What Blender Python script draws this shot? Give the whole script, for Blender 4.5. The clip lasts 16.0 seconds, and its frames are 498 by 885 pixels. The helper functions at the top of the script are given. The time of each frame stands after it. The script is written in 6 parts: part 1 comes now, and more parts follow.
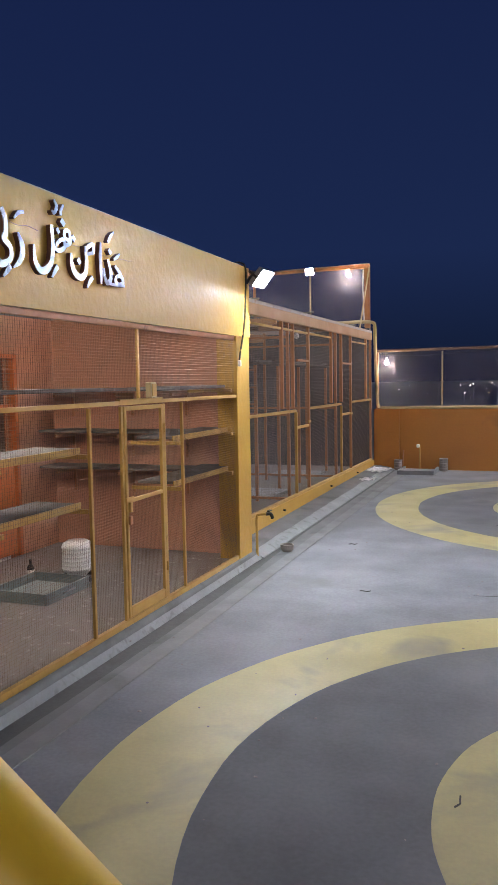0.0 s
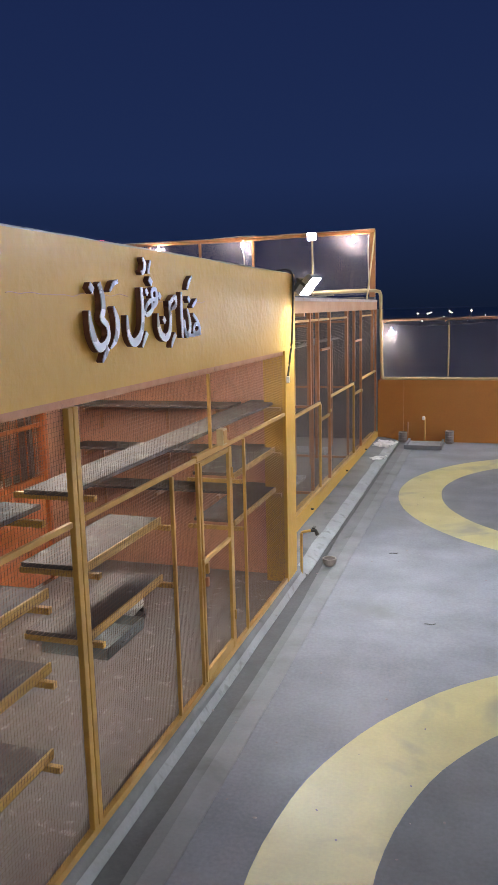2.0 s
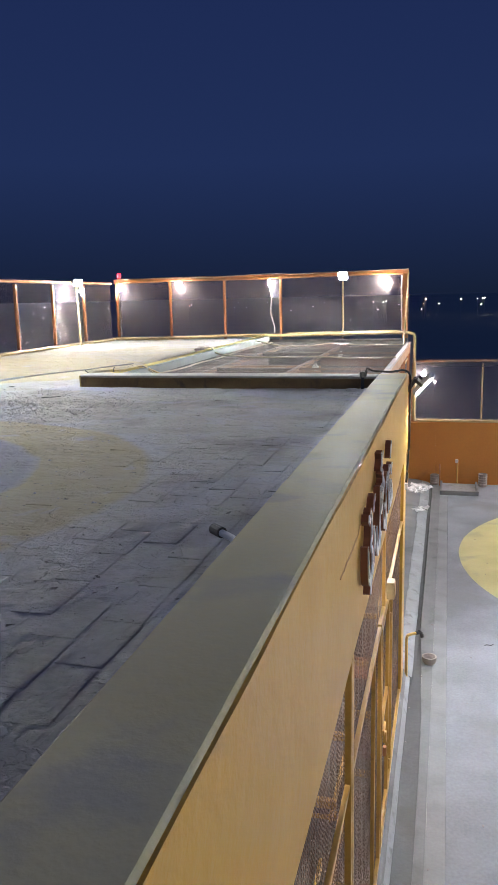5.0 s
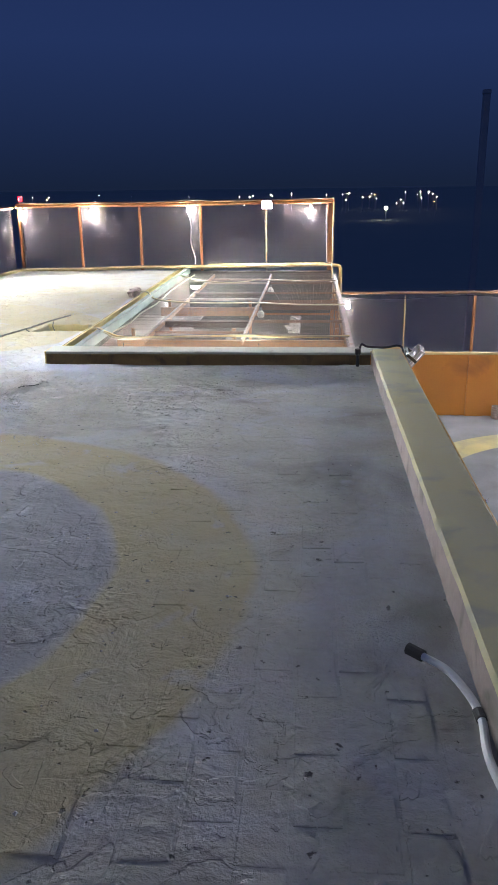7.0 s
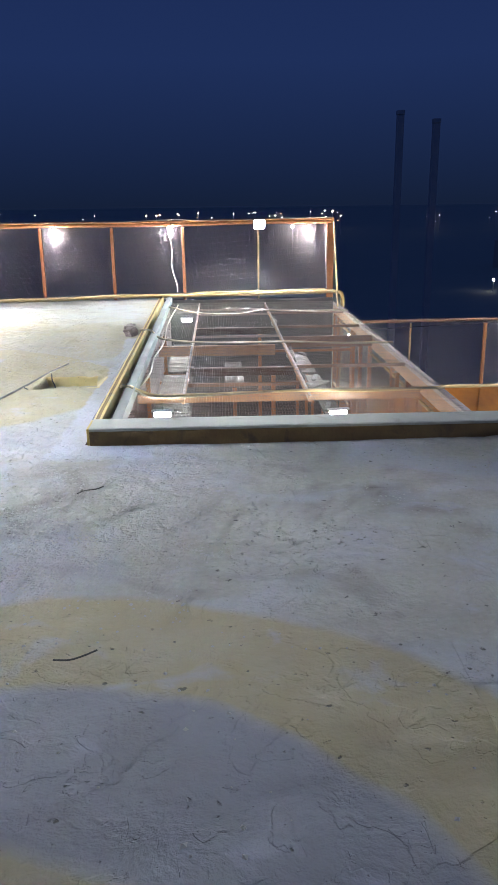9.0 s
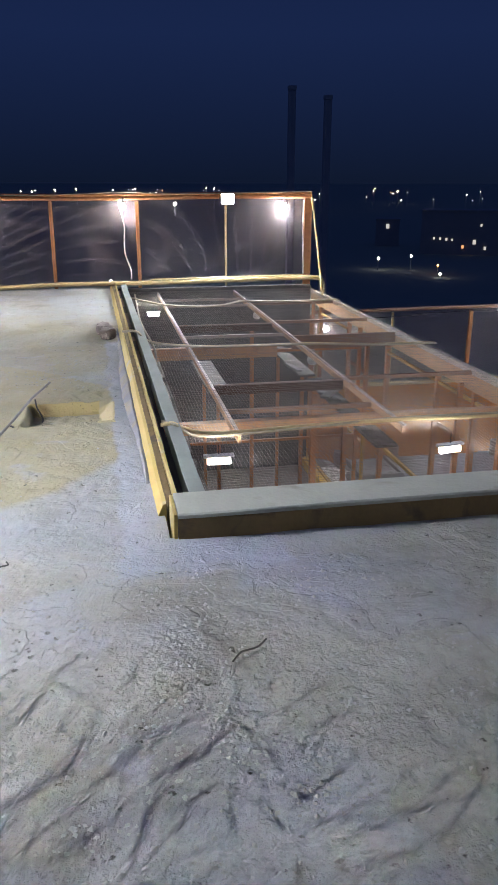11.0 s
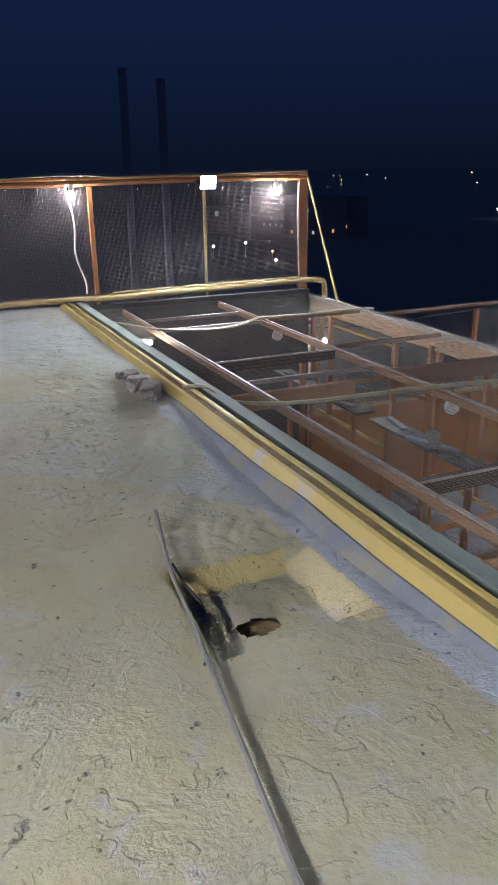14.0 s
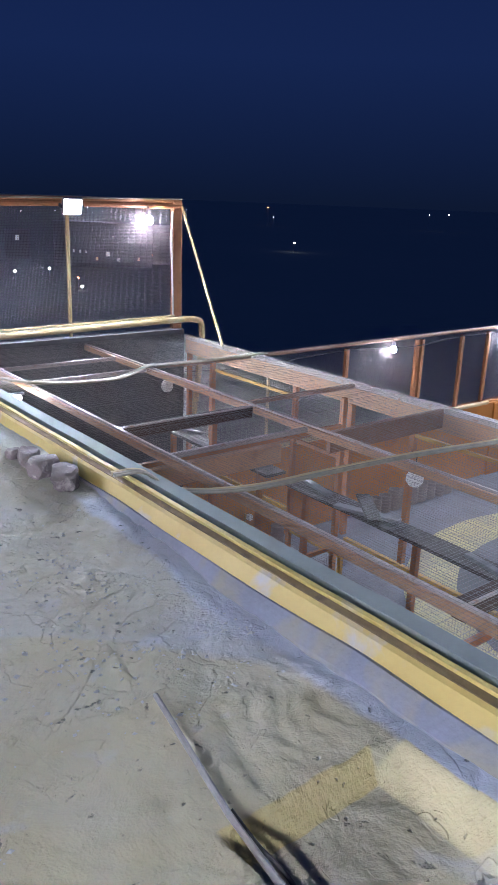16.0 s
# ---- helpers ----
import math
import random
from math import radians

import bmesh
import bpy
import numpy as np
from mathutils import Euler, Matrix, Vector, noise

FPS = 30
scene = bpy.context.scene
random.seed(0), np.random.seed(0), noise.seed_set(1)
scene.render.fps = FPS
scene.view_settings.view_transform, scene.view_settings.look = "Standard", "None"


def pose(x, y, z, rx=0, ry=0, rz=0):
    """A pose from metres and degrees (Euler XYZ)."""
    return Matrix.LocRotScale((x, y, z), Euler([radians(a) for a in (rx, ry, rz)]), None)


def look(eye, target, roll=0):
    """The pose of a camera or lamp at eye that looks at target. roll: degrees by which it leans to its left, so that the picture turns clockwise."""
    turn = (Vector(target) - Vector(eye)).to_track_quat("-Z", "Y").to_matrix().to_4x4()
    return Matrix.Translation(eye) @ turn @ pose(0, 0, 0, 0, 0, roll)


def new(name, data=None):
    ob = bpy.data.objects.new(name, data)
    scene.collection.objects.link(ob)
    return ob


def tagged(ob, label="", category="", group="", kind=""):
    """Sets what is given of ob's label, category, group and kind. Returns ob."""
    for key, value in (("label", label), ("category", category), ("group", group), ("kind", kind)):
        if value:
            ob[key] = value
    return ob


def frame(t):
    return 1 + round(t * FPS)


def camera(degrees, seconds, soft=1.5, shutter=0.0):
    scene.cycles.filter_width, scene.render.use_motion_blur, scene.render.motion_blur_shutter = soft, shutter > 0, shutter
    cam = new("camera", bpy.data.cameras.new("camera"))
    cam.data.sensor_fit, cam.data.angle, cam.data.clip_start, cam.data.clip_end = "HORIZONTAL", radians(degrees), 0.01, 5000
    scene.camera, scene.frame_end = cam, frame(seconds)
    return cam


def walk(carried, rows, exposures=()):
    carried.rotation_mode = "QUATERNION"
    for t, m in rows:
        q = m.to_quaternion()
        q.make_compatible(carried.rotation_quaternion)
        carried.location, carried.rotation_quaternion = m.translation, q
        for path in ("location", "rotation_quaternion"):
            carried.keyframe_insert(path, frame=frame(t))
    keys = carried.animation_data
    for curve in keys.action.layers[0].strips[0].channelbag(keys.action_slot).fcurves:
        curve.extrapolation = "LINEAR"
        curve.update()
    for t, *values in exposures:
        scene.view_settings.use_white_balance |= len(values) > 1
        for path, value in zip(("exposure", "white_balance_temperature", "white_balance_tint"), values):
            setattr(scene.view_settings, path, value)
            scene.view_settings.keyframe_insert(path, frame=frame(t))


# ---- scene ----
cam = camera(36.0, 16.0)
PATH = [
    (0, (2.654, 0.044, 1.763), (1.94, 1.905, 1.606), -1.0),
    (0.5, (2.38, 0.178, 1.971), (1.665, 2.034, 1.765), -1.8),
    (1, (2.159, 0.151, 2.188), (1.44, 2.001, 1.94), -1.8),
    (1.5, (1.972, 0.244, 2.363), (1.281, 2.097, 2.066), -1.8),
    (2, (1.742, 0.229, 2.546), (1.135, 2.104, 2.205), -1.4),
    (2.5, (1.484, 0.27, 2.728), (0.958, 2.161, 2.344), -0.9),
    (3, (1.262, 0.248, 2.916), (0.796, 2.151, 2.513), -0.6),
    (3.5, (1.118, 0.293, 3.155), (0.669, 2.204, 2.774), -1.6),
    (4, (0.785, 0.413, 3.229), (0.299, 2.325, 2.9), -1.8),
    (4.2, (0.664, 0.432, 3.278), (0.157, 2.34, 2.954), -1.3),
    (6.3, (-0.289, 0.368, 4.082), (-0.643, 2.252, 3.512), -0.4),
    (6.5, (-0.434, 0.418, 4.158), (-0.726, 2.305, 3.562), -0.6),
    (7, (-0.723, 0.669, 4.12), (-0.879, 2.559, 3.485), -0.7),
    (7.5, (-1.138, 1.076, 4.116), (-1.244, 2.971, 3.485), -0.8),
    (8, (-1.485, 1.428, 4.117), (-1.547, 3.334, 3.512), -0.9),
    (8.5, (-1.811, 1.877, 4.118), (-1.811, 3.788, 3.526), -0.8),
    (11, (-3.146, 4.104, 4.043), (-2.788, 5.962, 3.396), 0.1),
    (11.5, (-3.401, 4.53, 4.038), (-2.984, 6.369, 3.37), 0.4),
    (12, (-3.632, 5.059, 4.025), (-3.171, 6.881, 3.341), 0.3),
    (12.5, (-3.889, 5.501, 4.005), (-3.359, 7.299, 3.306), 0.3),
    (13, (-4.03, 5.986, 3.977), (-3.432, 7.759, 3.269), -0.2),
    (13.5, (-4.208, 6.429, 3.973), (-3.534, 8.177, 3.273), -0.3),
    (14, (-4.266, 6.85, 3.947), (-3.518, 8.578, 3.272), -0.8),
    (14.5, (-4.313, 7.299, 3.928), (-3.448, 8.983, 3.285), -0.7),
    (15, (-4.36, 7.649, 3.935), (-3.362, 9.269, 3.316), 0.3),
    (15.5, (-4.346, 7.945, 3.922), (-3.236, 9.493, 3.312), 1.2),
    (16, (-4.403, 8.019, 3.928), (-3.22, 9.514, 3.324), 2.1),
]
walk(cam, [(t, look(eye, target, roll)) for t, eye, target, roll in PATH],
     [(0.0, 0.05, 6550, 14), (1.5, 0.2, 6550, 13), (4.2, 0.36, 6700, 13), (6.5, 0.66, 6650, 11), (7.5, 0.63, 6500, 10), (8.7, 0.55, 6250, 10), (11.0, -0.12, 6350, 13),
      (12.5, -0.50, 6350, 11), (14.2, -0.70, 6150, 11), (15.2, -0.32, 5750, 16), (16.0, -0.12, 5500, 17)])

# ---- world and exposure: a clear night, the last blue left in the sky ----
world = bpy.data.worlds.new("night_sky")
scene.world = world
world.use_nodes = True
wn, wl = world.node_tree.nodes, world.node_tree.links
wbg = wn["Background"]
w_co = wn.new("ShaderNodeTexCoord")
w_sep = wn.new("ShaderNodeSeparateXYZ")
w_ramp = wn.new("ShaderNodeValToRGB")
w_ramp.color_ramp.elements[0].position, w_ramp.color_ramp.elements[0].color = 0.0, (0.0055, 0.0105, 0.028, 1)
w_ramp.color_ramp.elements[1].position, w_ramp.color_ramp.elements[1].color = 0.45, (0.0076, 0.0158, 0.062, 1)
w_mid = w_ramp.color_ramp.elements.new(0.16)
w_mid.color = (0.0098, 0.0205, 0.070, 1)
wl.new(w_co.outputs["Generated"], w_sep.inputs[0])
wl.new(w_sep.outputs["Z"], w_ramp.inputs[0])
wl.new(w_ramp.outputs[0], wbg.inputs["Color"])
wbg.inputs["Strength"].default_value = 1.0

# ---- lamp strengths ----
BULB = 370.0
FLOOD_FENCE = 5400.0
FLOOD_ROOF = 2800.0
FLOOD_PILLAR = 1150.0
FLOOD_COURT = 1700.0
FILL_END = 620.0
FLOOD_SIDE = 14000.0
CAGE_TUBE = 270.0
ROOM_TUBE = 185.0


# ---- helpers of this scene ----
PLACE = {}


def thing(name, at, label, category, group="", kind=""):
    """An empty at the base of a thing; its parts are built in world coordinates."""
    ob = new(name)
    ob.empty_display_size = 0.1
    ob.location = at
    PLACE[ob] = Matrix.Translation(at)
    return tagged(ob, label, category, group, kind)


def mesh_of(bm, name, smooth=False):
    me = bpy.data.meshes.new(name)
    bm.normal_update()
    bm.to_mesh(me)
    bm.free()
    if smooth:
        for p in me.polygons:
            p.use_smooth = True
        me.set_sharp_from_angle(angle=radians(35))
    return me


def part(name, bm, material, parent, label="", smooth=False):
    ob = new(name, mesh_of(bm, name, smooth))
    ob.data.materials.append(material)
    if parent is not None:
        ob.parent = parent
        ob.matrix_parent_inverse = PLACE[parent].inverted()
    PLACE[ob] = Matrix.Identity(4)
    if label:
        ob["label"] = label
    return ob


def solid(name, bm, material, label, category, kind="", group="", smooth=False):
    ob = part(name, bm, material, None, smooth=smooth)
    return tagged(ob, label, category, group, kind)


def box(bm, x0, x1, y0, y1, z0, z1, bevel=0.0):
    m = Matrix.Translation(((x0 + x1) / 2, (y0 + y1) / 2, (z0 + z1) / 2)) @ Matrix.Diagonal((x1 - x0, y1 - y0, z1 - z0, 1))
    r = bmesh.ops.create_cube(bm, size=1, matrix=m)
    if bevel:
        es = list({e for v in r["verts"] for e in v.link_edges})
        bmesh.ops.bevel(bm, geom=es, offset=bevel, segments=2, affect="EDGES", profile=0.6)
    return bm


def boxes(*dims, bevel=0.0):
    bm = bmesh.new()
    for d in dims:
        box(bm, *d, bevel=bevel)
    return bm


def bar(bm, a, b, w, h, bevel=0.003):
    """A straight bar of width w and height h from a to b."""
    a, b = Vector(a), Vector(b)
    d = b - a
    up = Vector((0, 0, 1)) if abs(d.normalized().z) < 0.9 else Vector((0, 1, 0))
    s = d.cross(up).normalized()
    u = s.cross(d).normalized()
    m = Matrix((s, u, d.normalized())).transposed().to_4x4()
    m = Matrix.Translation((a + b) / 2) @ m @ Matrix.Diagonal((w, h, d.length, 1))
    r = bmesh.ops.create_cube(bm, size=1, matrix=m)
    if bevel:
        es = list({e for v in r["verts"] for e in v.link_edges})
        bmesh.ops.bevel(bm, geom=es, offset=bevel, segments=1, affect="EDGES")
    return bm


def spline(points, steps=6):
    """A smooth line through points."""
    p = [Vector(q) for q in points]
    p = [2 * p[0] - p[1]] + p + [2 * p[-1] - p[-2]]
    out = []
    for i in range(1, len(p) - 2):
        for k in range(steps):
            t = k / steps
            out.append(0.5 * (2 * p[i] + (p[i + 1] - p[i - 1]) * t + (2 * p[i - 1] - 5 * p[i] + 4 * p[i + 1] - p[i + 2]) * t * t
                              + (3 * p[i] - p[i - 1] - 3 * p[i + 1] + p[i + 2]) * t ** 3))
    return out + [p[-2]]


def tube(bm, line, r, n=8):
    """A round tube along a line of points."""
    line = [Vector(q) for q in line]
    rings = []
    for i, c in enumerate(line):
        d = (line[min(i + 1, len(line) - 1)] - line[max(i - 1, 0)]).normalized()
        up = Vector((0, 0, 1)) if abs(d.z) < 0.95 else Vector((0, 1, 0))
        s = d.cross(up).normalized()
        u = s.cross(d)
        rings.append([bm.verts.new(c + r * (math.cos(2 * math.pi * k / n) * s + math.sin(2 * math.pi * k / n) * u)) for k in range(n)])
    for a, b in zip(rings, rings[1:]):
        for k in range(n):
            bm.faces.new((a[k], a[(k + 1) % n], b[(k + 1) % n], b[k]))
    bm.faces.new(rings[0][::-1])
    bm.faces.new(rings[-1])
    return bm


def lathe(bm, profile, at, n=20, tilt=None):
    """A turned shape: rows of (radius, height) round the vertical through at."""
    rings = []
    for r, z in profile:
        rings.append([Vector((r * math.cos(2 * math.pi * k / n), r * math.sin(2 * math.pi * k / n), z)) for k in range(n)])
    m = Matrix.Translation(at) @ (tilt or Matrix.Identity(4))
    rings = [[bm.verts.new(m @ v) for v in ring] for ring in rings]
    for a, b in zip(rings, rings[1:]):
        for k in range(n):
            bm.faces.new((a[k], a[(k + 1) % n], b[(k + 1) % n], b[k]))
    bm.faces.new(rings[0][::-1])
    bm.faces.new(rings[-1])
    return bm


def wires(o, u, v, lu, lv, pitch, r, wave=0.0):
    """A sheet of welded wires: from corner o, along u by lu and v by lv."""
    o, u, v = Vector(o), Vector(u).normalized(), Vector(v).normalized()
    n = u.cross(v)
    verts, faces = [], []

    def wire(a, d, s, length):
        k = len(verts)
        for q in (a, a + d * length):
            for j in range(3):
                c = 2 * math.pi * j / 3
                verts.append(q + r * (math.cos(c) * s + math.sin(c) * n))
        for j in range(3):
            faces.append((k + j, k + (j + 1) % 3, k + 3 + (j + 1) % 3, k + 3 + j))

    rng = random.Random(5)
    for i in range(int(lu / pitch) + 1):
        wire(o + u * (i * pitch) + n * rng.uniform(-wave, wave), v, u, lv)
    for i in range(int(lv / pitch) + 1):
        wire(o + v * (i * pitch) + n * (2 * r + rng.uniform(-wave, wave)), u, v, lu)
    me = bpy.data.meshes.new("wire_mesh")
    me.from_pydata([tuple(q) for q in verts], [], faces)
    bm = bmesh.new()
    bm.from_mesh(me)
    bpy.data.meshes.remove(me)
    return bm


# ---- materials ----
def surface(name, a, b, rough=0.6, scale=3.0, fine=60.0, bump=0.15, metal=0.0, dirt=None, dirt_at=0.55, dirt_scale=1.2, spread=0.35, detail=8.0, bump_dist=0.01, coat=0.0, gloss=0.22):
    """Two tones mixed by large and fine noise, a third tone as dirt, a fine relief."""
    m = bpy.data.materials.new(name)
    m.use_nodes = True
    nt = m.node_tree
    N, L = nt.nodes, nt.links
    p = N["Principled BSDF"]
    co = N.new("ShaderNodeNewGeometry")

    def noise_at(s, d=detail, distortion=0.0):
        q = N.new("ShaderNodeTexNoise")
        q.inputs["Scale"].default_value, q.inputs["Detail"].default_value, q.inputs["Distortion"].default_value = s, d, distortion
        L.new(co.outputs["Position"], q.inputs["Vector"])
        return q

    def ramp(src, lo, hi):
        q = N.new("ShaderNodeMapRange")
        q.inputs["From Min"].default_value, q.inputs["From Max"].default_value = lo, hi
        L.new(src, q.inputs["Value"])
        return q.outputs[0]

    big, small = noise_at(scale), noise_at(fine, 4.0)
    f = N.new("ShaderNodeMath")
    f.operation = "MULTIPLY_ADD"
    L.new(small.outputs["Fac"], f.inputs[0])
    f.inputs[1].default_value = 0.5
    sub = N.new("ShaderNodeMath")
    sub.operation = "SUBTRACT"
    L.new(big.outputs["Fac"], sub.inputs[0])
    sub.inputs[1].default_value = 0.25
    L.new(sub.outputs[0], f.inputs[2])
    mix = N.new("ShaderNodeMix")
    mix.data_type = "RGBA"
    mix.inputs["A"].default_value, mix.inputs["B"].default_value = (*a, 1), (*b, 1)
    L.new(ramp(f.outputs[0], 0.5 - spread, 0.5 + spread), mix.inputs["Factor"])
    colour = mix.outputs["Result"]
    if dirt:
        d = noise_at(dirt_scale, 10.0, 0.6)
        mix2 = N.new("ShaderNodeMix")
        mix2.data_type = "RGBA"
        L.new(colour, mix2.inputs["A"])
        mix2.inputs["B"].default_value = (*dirt, 1)
        L.new(ramp(d.outputs["Fac"], dirt_at, dirt_at + 0.16), mix2.inputs["Factor"])
        colour = mix2.outputs["Result"]
    L.new(colour, p.inputs["Base Color"])
    rr = ramp(big.outputs["Fac"], 0.2, 0.8)
    rm = N.new("ShaderNodeMath")
    rm.operation = "MULTIPLY_ADD"
    L.new(rr, rm.inputs[0])
    rm.inputs[1].default_value, rm.inputs[2].default_value = gloss, rough - gloss / 2
    L.new(rm.outputs[0], p.inputs["Roughness"])
    p.inputs["Metallic"].default_value = metal
    p.inputs["Coat Weight"].default_value, p.inputs["Coat Roughness"].default_value = coat, 0.13
    if bump:
        bn = N.new("ShaderNodeBump")
        bn.inputs["Strength"].default_value, bn.inputs["Distance"].default_value = bump, bump_dist
        L.new(f.outputs[0], bn.inputs["Height"])
        L.new(bn.outputs[0], p.inputs["Normal"])
        L.new(bn.outputs[0], p.inputs["Coat Normal"])
    return m


def glow(name, colour, strength):
    m = bpy.data.materials.new(name)
    m.use_nodes = True
    p = m.node_tree.nodes["Principled BSDF"]
    p.inputs["Base Color"].default_value = (0.8, 0.8, 0.8, 1)
    p.inputs["Emission Color"].default_value = (*colour, 1)
    p.inputs["Emission Strength"].default_value = strength
    return m


FASCIA = surface("yellow_enamel", (0.54, 0.305, 0.034), (0.475, 0.262, 0.028), rough=0.48, scale=2.2, fine=20, bump=0.28, bump_dist=0.03, detail=3.0, gloss=0.10, spread=0.45, coat=0.20, dirt=(0.46, 0.27, 0.06), dirt_at=0.60, dirt_scale=3.5)
RAILPAINT = surface("yellow_rail_enamel", (0.80, 0.49, 0.022), (0.72, 0.42, 0.02), rough=0.36, scale=6, fine=50, bump=0.12, gloss=0.3, dirt=(0.48, 0.25, 0.04), dirt_at=0.66, dirt_scale=12)
YELLOW = surface("yellow_frame_paint", (0.50, 0.295, 0.06), (0.42, 0.23, 0.05), rough=0.42, scale=9, fine=80, bump=0.15, dirt=(0.25, 0.13, 0.05), dirt_at=0.64, dirt_scale=14)
ORANGE = surface("orange_wall_paint", (0.54, 0.215, 0.032), (0.46, 0.17, 0.026), rough=0.45, scale=1.5, fine=30, bump=0.2, dirt=(0.26, 0.09, 0.03), dirt_at=0.6)
DOORORANGE = surface("red_orange_door_paint", (0.47, 0.135, 0.035), (0.39, 0.10, 0.028), rough=0.5, scale=2, fine=40, bump=0.2, dirt=(0.25, 0.08, 0.03), dirt_at=0.6, dirt_scale=5)
RUSTY = surface("orange_steel", (0.44, 0.20, 0.085), (0.35, 0.145, 0.06), rough=0.5, scale=12, fine=90, bump=0.15, dirt=(0.18, 0.08, 0.04), dirt_at=0.62, dirt_scale=16)
CAGEWALL = surface("stained_cage_plaster", (0.22, 0.16, 0.145), (0.155, 0.115, 0.105), rough=0.8, scale=2, fine=35, bump=0.2, dirt=(0.30, 0.27, 0.25), dirt_at=0.56, dirt_scale=2.5)
DARKTIMBER = surface("dark_timber", (0.055, 0.035, 0.028), (0.09, 0.055, 0.04), rough=0.8, scale=6, fine=60, bump=0.3)
CAGEEND = surface("dark_grey_cage_plaster", (0.105, 0.10, 0.105), (0.075, 0.072, 0.078), rough=0.8, scale=2, fine=35, bump=0.2, dirt=(0.17, 0.16, 0.16), dirt_at=0.58, dirt_scale=2.5)
TAN = surface("tan_timber", (0.48, 0.285, 0.165), (0.40, 0.225, 0.125), rough=0.65, scale=5, fine=60, bump=0.2, dirt=(0.30, 0.16, 0.09), dirt_at=0.6, dirt_scale=6)
BROWNSTEEL = surface("dusty_brown_steel", (0.28, 0.165, 0.115), (0.20, 0.115, 0.08), rough=0.65, scale=10, fine=80, bump=0.2)
SALMON = surface("salmon_plaster", (0.52, 0.26, 0.165), (0.44, 0.205, 0.125), rough=0.75, scale=2, fine=35, bump=0.2, dirt=(0.34, 0.17, 0.11), dirt_at=0.58)
CONCRETE = surface("court_concrete", (0.215, 0.220, 0.240), (0.145, 0.148, 0.160), rough=0.72, scale=1.6, fine=45, bump=0.22, dirt=(0.15, 0.148, 0.145), dirt_at=0.57, dirt_scale=0.9, spread=0.22)
GREYPAINT = surface("worn_grey_floor_paint", (0.165, 0.167, 0.170), (0.12, 0.12, 0.122), rough=0.8, scale=1.8, fine=40, bump=0.2, dirt=(0.10, 0.098, 0.095), dirt_at=0.60, dirt_scale=1.3, spread=0.22)
GUTTER = surface("wet_gutter_concrete", (0.038, 0.037, 0.036), (0.082, 0.082, 0.080), rough=0.6, scale=4, fine=40, bump=0.3, dirt=(0.05, 0.048, 0.044), dirt_at=0.5, dirt_scale=3)
STRIPCEMENT = surface("strip_cement", (0.215, 0.217, 0.217), (0.155, 0.157, 0.156), rough=0.7, scale=3, fine=45, bump=0.3, dirt=(0.14, 0.138, 0.13), dirt_at=0.56, dirt_scale=3)
CHANNELEDGE = surface("channel_edge_cement", (0.175, 0.175, 0.175), (0.125, 0.125, 0.122), rough=0.7, scale=3, fine=45, bump=0.3, dirt=(0.10, 0.098, 0.092), dirt_at=0.55, dirt_scale=3)
KERB = surface("kerb_cement", (0.31, 0.32, 0.32), (0.21, 0.215, 0.215), rough=0.7, scale=3, fine=45, bump=0.3, dirt=(0.16, 0.16, 0.155), dirt_at=0.56, dirt_scale=9)
RINGPAINT = surface("worn_yellow_floor_paint", (0.47, 0.405, 0.165), (0.39, 0.335, 0.15), rough=0.5, scale=2, fine=50, bump=0.15, dirt=(0.26, 0.235, 0.15), dirt_at=0.52, dirt_scale=1.6, spread=0.22)
CAGEFLOOR = surface("dirty_cage_floor", (0.145, 0.125, 0.112), (0.20, 0.172, 0.152), rough=0.85, scale=3, fine=40, bump=0.3, dirt=(0.34, 0.31, 0.29), dirt_at=0.60, dirt_scale=15)
WOOD = surface("weathered_plank", (0.115, 0.10, 0.088), (0.07, 0.06, 0.052), rough=0.8, scale=4, fine=70, bump=0.3, dirt=(0.18, 0.165, 0.15), dirt_at=0.56, dirt_scale=9)
COPING = surface("coping_cement_wash", (0.36, 0.34, 0.22), (0.42, 0.36, 0.17), rough=0.7, scale=2.2, fine=50, bump=0.25, dirt=(0.28, 0.27, 0.21), dirt_at=0.55, dirt_scale=3)
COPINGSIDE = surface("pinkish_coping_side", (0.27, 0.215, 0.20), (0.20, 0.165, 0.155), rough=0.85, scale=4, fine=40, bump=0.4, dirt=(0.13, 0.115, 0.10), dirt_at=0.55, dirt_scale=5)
CURBTOP = surface("cement_curb", (0.36, 0.37, 0.32), (0.31, 0.32, 0.28), rough=0.8, scale=4, fine=60, bump=0.35, dirt=(0.24, 0.23, 0.18), dirt_at=0.6, dirt_scale=6)
GREEN = surface("grey_green_board", (0.20, 0.225, 0.215), (0.165, 0.185, 0.178), rough=0.85, scale=4, fine=60, bump=0.15, dirt=(0.17, 0.19, 0.17), dirt_at=0.62, dirt_scale=8)
STRIPYELLOW = surface("flaking_yellow_paint", (0.47, 0.355, 0.10), (0.40, 0.295, 0.09), rough=0.55, scale=3, fine=50, bump=0.2, dirt=(0.34, 0.34, 0.37), dirt_at=0.60, dirt_scale=6)
LAVENDER = surface("bluish_cement_wash", (0.205, 0.215, 0.27), (0.15, 0.155, 0.185), rough=0.8, scale=6, fine=50, bump=0.5, dirt=(0.225, 0.21, 0.17), dirt_at=0.50, dirt_scale=5)
GRIT = surface("screed_crumbs", (0.31, 0.30, 0.275), (0.37, 0.36, 0.345), rough=0.9, bump=0)
DARKGAP = surface("dark_joint", (0.05, 0.05, 0.045), (0.08, 0.075, 0.065), rough=0.8, bump=0.2)
